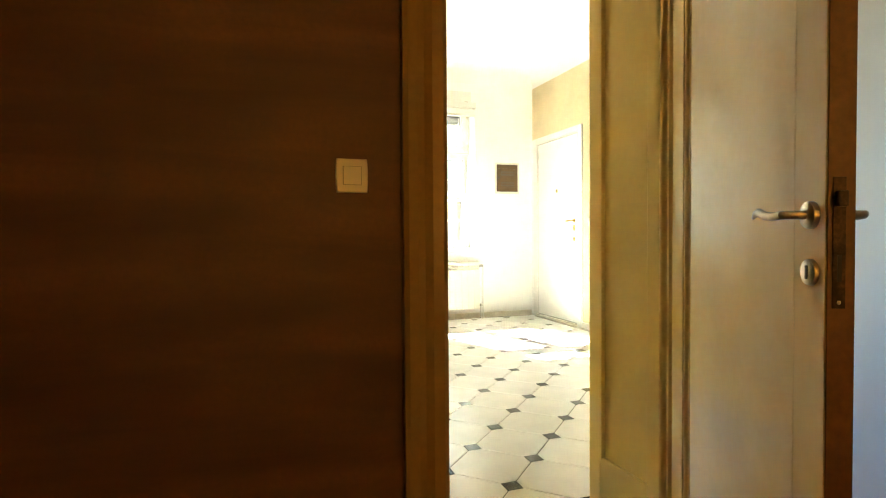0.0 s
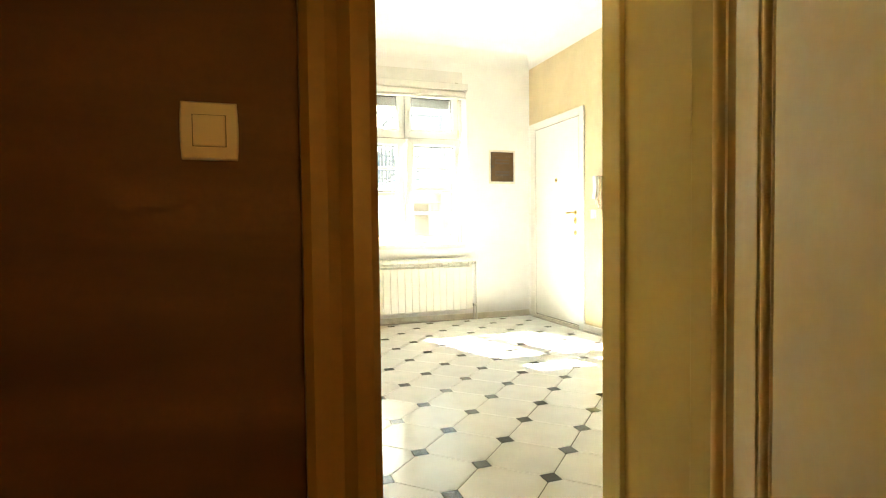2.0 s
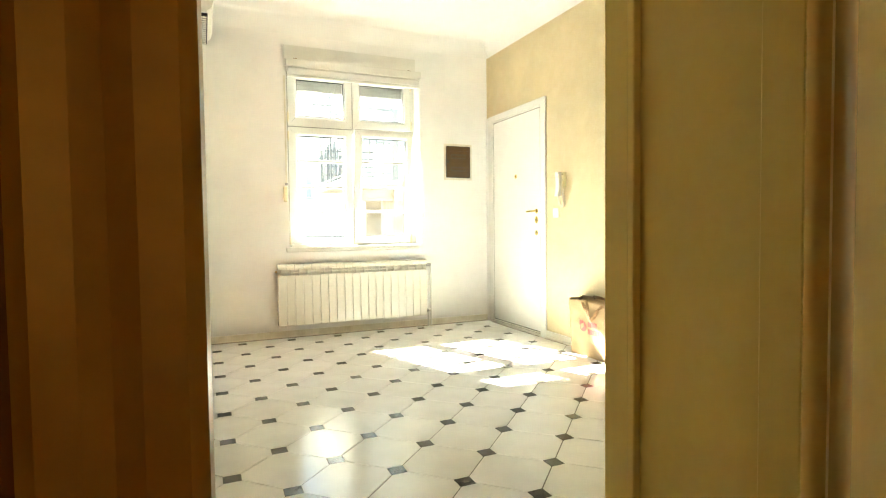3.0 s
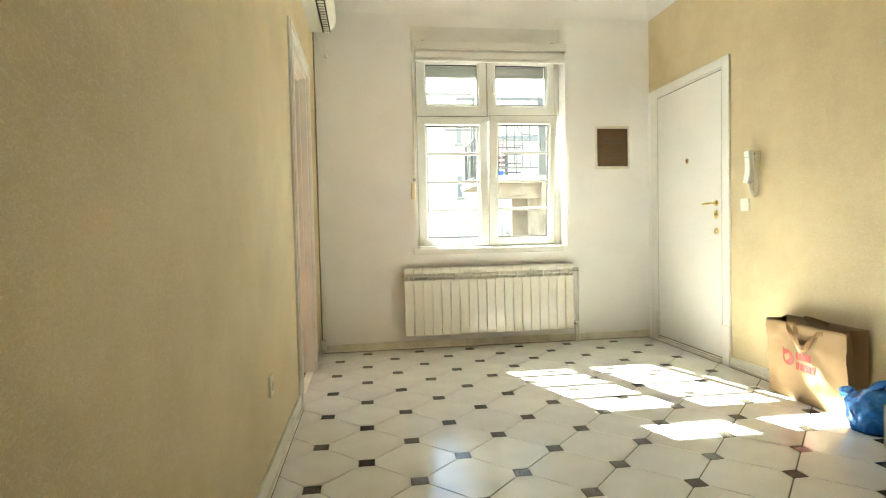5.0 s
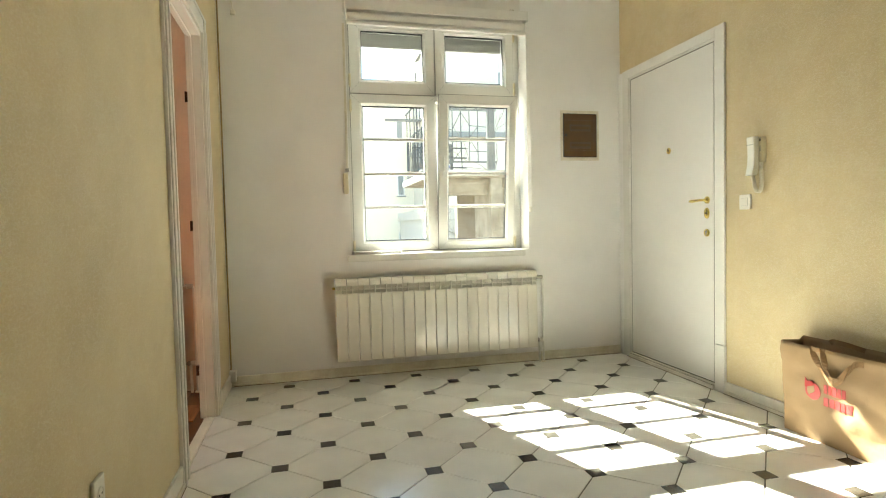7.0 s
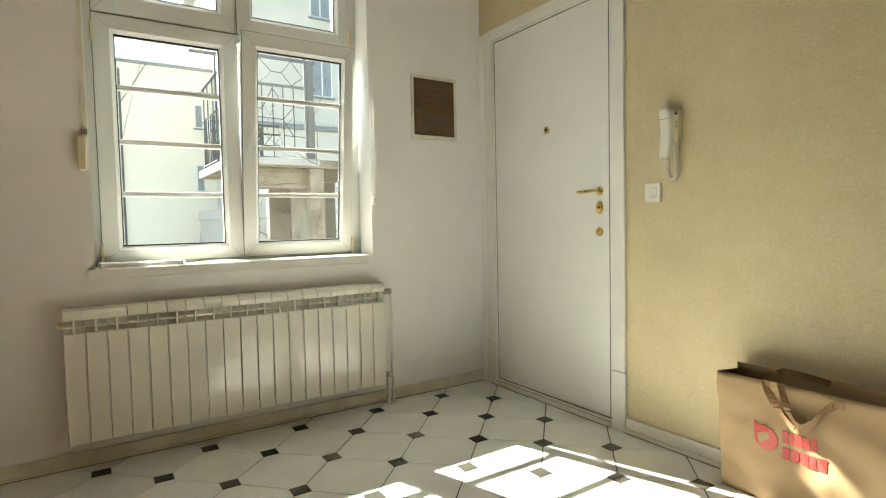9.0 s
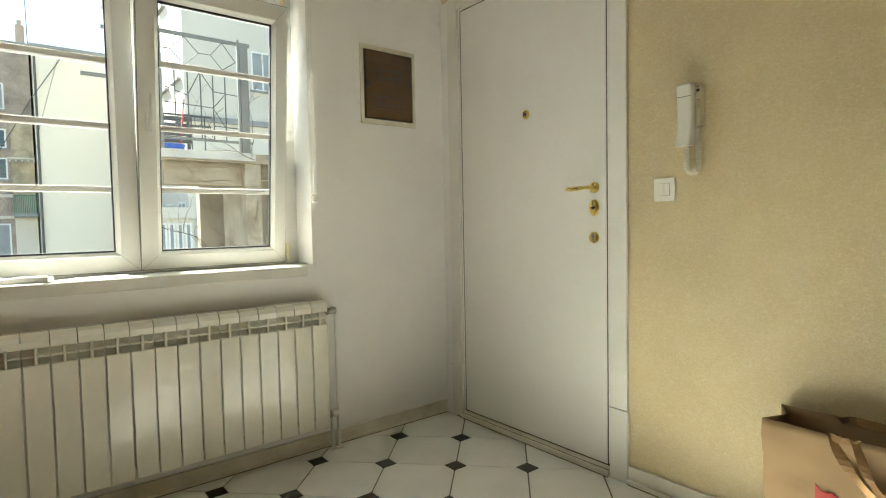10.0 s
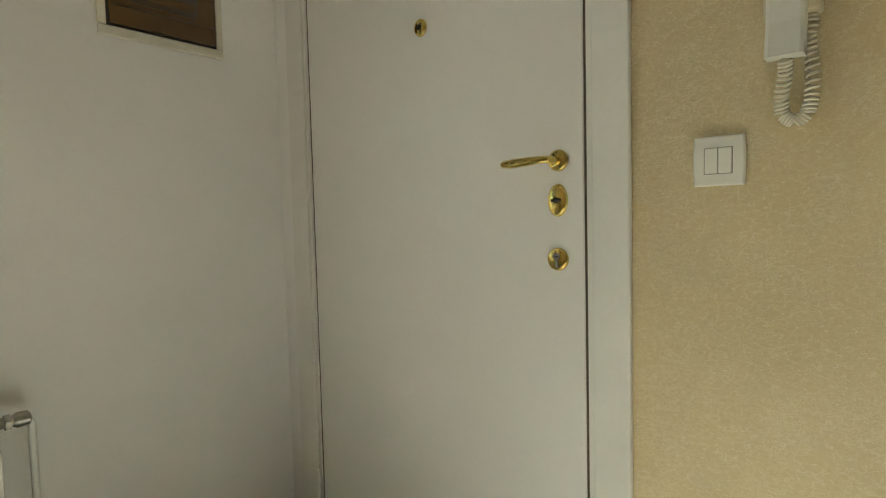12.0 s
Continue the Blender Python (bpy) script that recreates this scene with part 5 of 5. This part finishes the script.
part("balcony_railing", merged(box(1.2, 2.02, 32.0, 32.03, 2.55, 2.6), *[box(1.22 + 0.06 * k, 1.245 + 0.06 * k, 32.0, 32.025, 1.86, 2.55) for k in range(14)]), GREEN_IRON, bal, "green iron railing")
part("awning", merged(box(1.1, 2.0, 32.2, 32.25, 4.1, 4.16), *[box(1.15 + 0.2 * k, 1.2 + 0.2 * k, 32.2, 32.9, 4.0, 4.06) for k in range(5)]), FACADE_2, bb_)
wi = thing("overhead_wire", "thin dark wires crossing the courtyard", "wire", (3.3, 31.93, 8.8))
part("wire", tube([(3.3, 31.93, 8.8), (2.0, 31.8, 6.6), (0.2, 32.99, 3.2)], 0.018, 5), IRON, wi)
part("wire", tube([(3.05, 31.93, 8.8), (2.6, 31.75, 7.0), (2.1, 31.93, 5.0)], 0.010, 5), IRON, wi)

wg = thing("wing_building", "pale rendered building wing with rows of windows", "building", (9, 25, -5))
part("wall", box(6.15, 16, 24.9, 40, -5, 13.5), FACADE_2, wg)
part("eaves", box(5.6, 16, 24.2, 40, 13.5, 13.8), SLAB_EDGE, wg)
part("cornice", box(6.0, 16, 24.75, 40, 5.0, 5.2), SLAB_EDGE, wg)
for z in (0.0, 3.0, 6.2, 9.4):
    for y in (25.3, 27.2, 29.1):
        far_window(wg, 6.15, z + 0.4, 1.1, 1.7, y, GREY_BLIND, 'y')
for z in (6.4, 9.6):
    for x in (8.6, 10.6):
        far_window(wg, x, z, 0.9, 1.5, 24.9, GREY_BLIND)
an = thing("annex", "low pale annex with tall grey windows", "building", (5.5, 25, -5))
part("wall", box(5.0, 6.14, 24.3, 30, -5, 1.45), FACADE_2, an)
part("parapet", box(4.9, 6.14, 24.1, 30, 1.45, 1.85), FACADE_2, an)
for k in range(4):
    far_window(an, 5.04 + 0.27 * k, -0.9, 0.22, 2.2, 24.3, GREY_BLIND, 'x', 0)

# neighbouring balcony on a concrete slab
bc = thing("neighbour_balcony", "weathered concrete balcony with grey ornamental iron railing", "balcony", (2.9, 11, -5))
part("slab", box(2.30, 4.7, 10.62, 13.05, 1.94, 2.06), SHADED_CONCRETE, bc)
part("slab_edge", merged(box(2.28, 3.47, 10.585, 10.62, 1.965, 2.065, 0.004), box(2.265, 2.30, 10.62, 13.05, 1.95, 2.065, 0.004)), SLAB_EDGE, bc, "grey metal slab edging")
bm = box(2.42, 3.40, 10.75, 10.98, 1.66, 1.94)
part("beam", bm, SHADED_CONCRETE, bc)
part("pier", box(3.35, 3.56, 10.66, 11.6, -5, 1.94, 0.01), SHADED_PIER, bc)
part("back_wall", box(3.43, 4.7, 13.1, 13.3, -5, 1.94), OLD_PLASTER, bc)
part("air_conditioner_box", box(3.85, 4.25, 12.75, 13.05, 0.84, 1.13, 0.02), SLAB_EDGE, bc)
part("bracket", merged(box(3.9, 3.93, 12.75, 13.1, 0.81, 0.84), box(4.17, 4.2, 12.75, 13.1, 0.81, 0.84)), IRON, bc)


def bar(a, b2, r=0.008):
    return tube([a, b2], r, 5)


yr = 10.66
for z, t in ((3.43, 0.022), (3.06, 0.018), (2.20, 0.014)):
    part("rail", box(2.34, 3.46, yr - 0.012, yr + 0.012, z - t, z + t), IRON_THICK, bc)
for x, w in ((2.40, 0.022), (3.38, 0.05), (3.31, 0.014)):
    part("post", box(x - w, x + w, yr - 0.02, yr + 0.02, 2.065, 3.48 if w < 0.04 else 3.44), IRON_THICK, bc)
for k in range(5):
    x = 2.56 + 0.145 * k
    part("baluster", bar((x, yr, 2.2), (x, yr, 3.06), 0.008), IRON, bc)
xs = [2.40, 2.52, 2.68, 2.84, 2.98, 3.12, 3.28]
zs = [3.24, 3.24, 3.41, 3.24, 3.24, 3.41, 3.20]
zl = [3.24, 3.24, 3.08, 3.24, 3.24, 3.08, 3.20]
part("ornament", merged(*[bar((xs[i], yr, zz[i]), (xs[i + 1], yr, zz[i + 1]), 0.006) for zz in (zs, zl) for i in range(6)]), IRON, bc)
part("ornament", merged(bar((2.70, yr, 2.72), (2.85, yr, 3.02), 0.006), bar((2.85, yr, 3.02), (3.0, yr, 2.80), 0.006), bar((3.0, yr, 2.80), (3.3, yr, 2.78), 0.006), bar((2.42, yr, 2.62), (2.99, yr, 2.60), 0.006), bar((2.99, yr, 2.60), (3.14, yr, 2.78), 0.006), bar((2.99, yr, 2.60), (3.14, yr, 2.36), 0.006), bar((3.0, yr, 2.38), (3.32, yr, 2.37), 0.006), bar((2.56, yr, 2.38), (2.71, yr, 2.22), 0.006), bar((2.71, yr, 2.22), (2.85, yr, 2.40), 0.006), bar((2.44, yr, 2.80), (2.70, yr, 2.72), 0.006)), IRON, bc)
part("rail", merged(bar((2.36, yr, 3.43), (2.36, 13.05, 3.43), 0.022), bar((2.36, yr, 2.9), (2.36, 13.05, 2.9), 0.014), bar((2.36, yr, 2.15), (2.36, 13.05, 2.15), 0.014)), IRON, bc)
for k in range(21):
    y = 10.8 + 0.11 * k
    part("baluster", bar((2.36, y, 2.07), (2.36 + 0.02 * math.sin(k), y, 3.42 if k % 4 == 0 else 2.9), 0.009), IRON, bc)
part("back_railing", merged(*[bar((2.45, 12.9, z), (3.6, 12.9, z), 0.016) for z in (2.35, 2.55, 2.75, 2.9)], *[bar((2.5 + 0.2 * k, 12.9, 2.07), (2.5 + 0.2 * k, 12.9, 2.9), 0.01) for k in range(6)], bar((2.5, 12.9, 2.35), (2.95, 12.9, 2.75), 0.008), bar((2.95, 12.9, 2.35), (2.5, 12.9, 2.75), 0.008)), IRON, bc)
part("awning_arm", box(1.72, 2.36, 11.55, 11.6, 3.02, 3.06), IRON_THICK, bc)
part("awning_arm", box(1.95, 2.36, 11.55, 11.6, 3.62, 3.66), IRON_THICK, bc)
part("awning_post", bar((2.30, 11.6, 2.07), (2.30, 11.6, 3.9), 0.014), IRON, bc)
ch = thing("garden_clutter", "red pole and blue tub on the neighbour's balcony", "clutter", (2.75, 11.4, 2.06))
part("pole", tube([(2.74, 11.3, 2.06), (2.86, 11.5, 2.85)], 0.010, 6), RED_PAINT, ch)
part("tub", lathe([(0.0, 0.0), (0.13, 0.0), (0.17, 0.13), (0.15, 0.13), (0.12, 0.02), (0.0, 0.02)], 16), BLUE_PAINT, ch, m=Matrix.Translation((2.62, 11.2, 2.061)))
part("bench_slat", merged(*[box(2.5, 3.0, 11.75, 11.79, 2.3 + 0.1 * k, 2.36 + 0.1 * k) for k in range(4)], box(2.5, 2.54, 11.79, 11.83, 2.061, 2.66), box(2.96, 3.0, 11.79, 11.83, 2.061, 2.66)), IRON, ch)

vn = thing("dry_vine", "bare branching vine on the shaded plaster wall", "vine", (3.5, 13.085, -0.3), kind="stuff")
rv = random.Random(5)


def vine_branch(p, d, n, r):
    pts = [Vector(p)]
    out = []
    for i in range(n):
        d = (d + Vector((rv.uniform(-0.55, 0.55), 0, rv.uniform(-0.35, 0.45)))).normalized()
        pts.append(pts[-1] + d * 0.11)
        if rv.random() < 0.4 and r > 0.0025:
            out += vine_branch(pts[-1], (d + Vector((rv.choice((-1, 1)) * 0.9, 0, 0.2))).normalized(), n // 2, r * 0.6)
    out.append(tube(pts, [r * (1 - 0.7 * i / len(pts)) for i in range(len(pts))], 5))
    return out


part("branches", merged(*[b3 for s in ((3.5, 13.085, -0.3), (3.75, 13.085, 0.1), (4.0, 13.085, -0.2), (3.6, 13.085, 0.5), (4.3, 13.085, 0.3)) for b3 in vine_branch(s, Vector((0.1, 0, 1)), 15, 0.008)], *[b3 for s, dd in (((3.40, 10.64, 0.3), (0, 0, 1)), ((3.50, 10.64, 0.6), (0, 0, 1)), ((3.46, 10.64, 1.2), (-0.1, 0, 1)), ((3.45, 10.575, 1.98), (-1, 0, 0.1)), ((3.3, 10.575, 1.93), (-1, 0, -0.1)), ((3.42, 10.575, 2.02), (-0.4, 0, 0.6)), ((3.2, 10.735, 1.72), (-1, 0, 0))) for b3 in vine_branch(s, Vector(dd), 9, 0.006)]), VINE, vn)

# ---------------------------------------------------------------- floor tiles of the main room
H_ = 0.2355
structure("floor", box(XL - 0.06, XR + 0.02, YS - 0.41, YN + 0.02, -0.1, -0.0035), GROUT, "white octagonal floor tiles with dark square insets", "floor")
FLOOR = bpy.data.objects["floor"]


def clip(poly, x0, x1, y0, y1):
    for ax, lim, keep in ((0, x0, 1), (0, x1, -1), (1, y0, 1), (1, y1, -1)):
        out = []
        for i, p in enumerate(poly):
            q = poly[(i + 1) % len(poly)]
            a, b2 = keep * (p[ax] - lim), keep * (q[ax] - lim)
            if a >= 0:
                out.append(p)
            if a * b2 < 0:
                t = a / (a - b2)
                out.append((p[0] + t * (q[0] - p[0]), p[1] + t * (q[1] - p[1])))
        poly = out
        if len(poly) < 3:
            return []
    return poly


def tile_mesh(poly, mat, name, z):
    bm = bmesh.new()
    cx, cy = sum(p[0] for p in poly) / len(poly), sum(p[1] for p in poly) / len(poly)
    e = 0.0012
    lo = [bm.verts.new((x, y, -0.006)) for x, y in poly]
    mid = [bm.verts.new((x, y, z - 0.0012)) for x, y in poly]
    hi = []
    for x, y in poly:
        d = Vector((cx - x, cy - y)).normalized() * e
        hi.append(bm.verts.new((x + d.x, y + d.y, z)))
    n = len(poly)
    for a, b2 in ((lo, mid), (mid, hi)):
        for i in range(n):
            bm.faces.new((a[i], a[(i + 1) % n], b2[(i + 1) % n], b2[i]))
    bm.faces.new(hi)
    bmesh.ops.recalc_face_normals(bm, faces=bm.faces[:])
    return mesh_of(bm, name, mat)


s_, g_ = 0.0375, 0.0017
OCT = []
for sx, sy in ((1, 1), (-1, 1), (-1, -1), (1, -1)):
    a, c = (H_ - s_ - g_ * 1.2, (s_ - g_ * 1.2)), ((s_ - g_ * 1.2), H_ - s_ - g_ * 1.2)
    OCT += [(sx * a[0], sy * a[1]), (sx * c[0], sy * c[1])] if sx * sy > 0 else [(sx * c[0], sy * c[1]), (sx * a[0], sy * a[1])]
SQ = [(s_ - g_ / 2, s_ - g_ / 2), (-s_ + g_ / 2, s_ - g_ / 2), (-s_ + g_ / 2, -s_ + g_ / 2), (s_ - g_ / 2, -s_ + g_ / 2)]
oct_me, sq_me = tile_mesh(OCT, TILE, "tile", 0.0), tile_mesh(SQ, DOT, "inset", -0.0004)
for i in range(-16, 3):
    for j in range(-24, 4):
        cx, cy = 3 + i * H_, 6 + j * H_
        odd = (i + j) % 2
        poly0 = OCT if odd else SQ
        poly = [(cx + x, cy + y) for x, y in poly0]
        bounds = (XL - 0.005, XR + 0.01, YS, YN + 0.01)
        pieces = [clip(poly, *bounds)]
        if min(p[1] for p in poly) < YS:
            pieces.append(clip(poly, OX0, OX1, Y_HALL + 0.02, YS - 0.001))
        for pc in pieces:
            if len(pc) < 3:
                continue
            area = abs(sum(pc[m][0] * pc[(m + 1) % len(pc)][1] - pc[(m + 1) % len(pc)][0] * pc[m][1] for m in range(len(pc)))) / 2
            if area < 2e-4:
                continue
            if len(pc) == len(poly) and all(abs(p[0] - q[0]) + abs(p[1] - q[1]) < 1e-6 for p, q in zip(pc, poly)):
                o = new("tile" if odd else "inset", oct_me if odd else sq_me)
            else:
                o = new("tile" if odd else "inset", tile_mesh([(x - cx, y - cy) for x, y in pc], TILE if odd else DOT, "tile_cut", 0.0 if odd else -0.0004))
            o.parent = FLOOR
            o.location = (cx, cy, 0)

# herringbone blocks of the side room
SIDE = bpy.data.objects["floor_side_room"]
blk = {}
for turn in (0, 1):
    w, l = (0.066, 0.264) if turn else (0.264, 0.066)
    blk[turn] = mesh_of(box(0.001, w - 0.001, 0.001, l - 0.001, -0.008, 0.0), "block", PARQUET)
u = 0.066
count = 0
for a in range(-30, 30):
    for b2 in range(-30, 30):
        for turn in (0, 1):
            x = -0.9 + a * u * 1.0 + b2 * u * 4 + (4 * u if turn else 0)
            y = 4.9 + a * u - b2 * u * 4 + (-3 * u if turn else 0)
            if -1.6 < x < XL - 0.10 - (0.066 if turn else 0.264) and 4.3 < y < YN - 0.03 - (0.264 if turn else 0.066) and count < 290:
                o = new("block", blk[turn])
                o.parent = SIDE
                o.location = (x, y, 0)
                count += 1
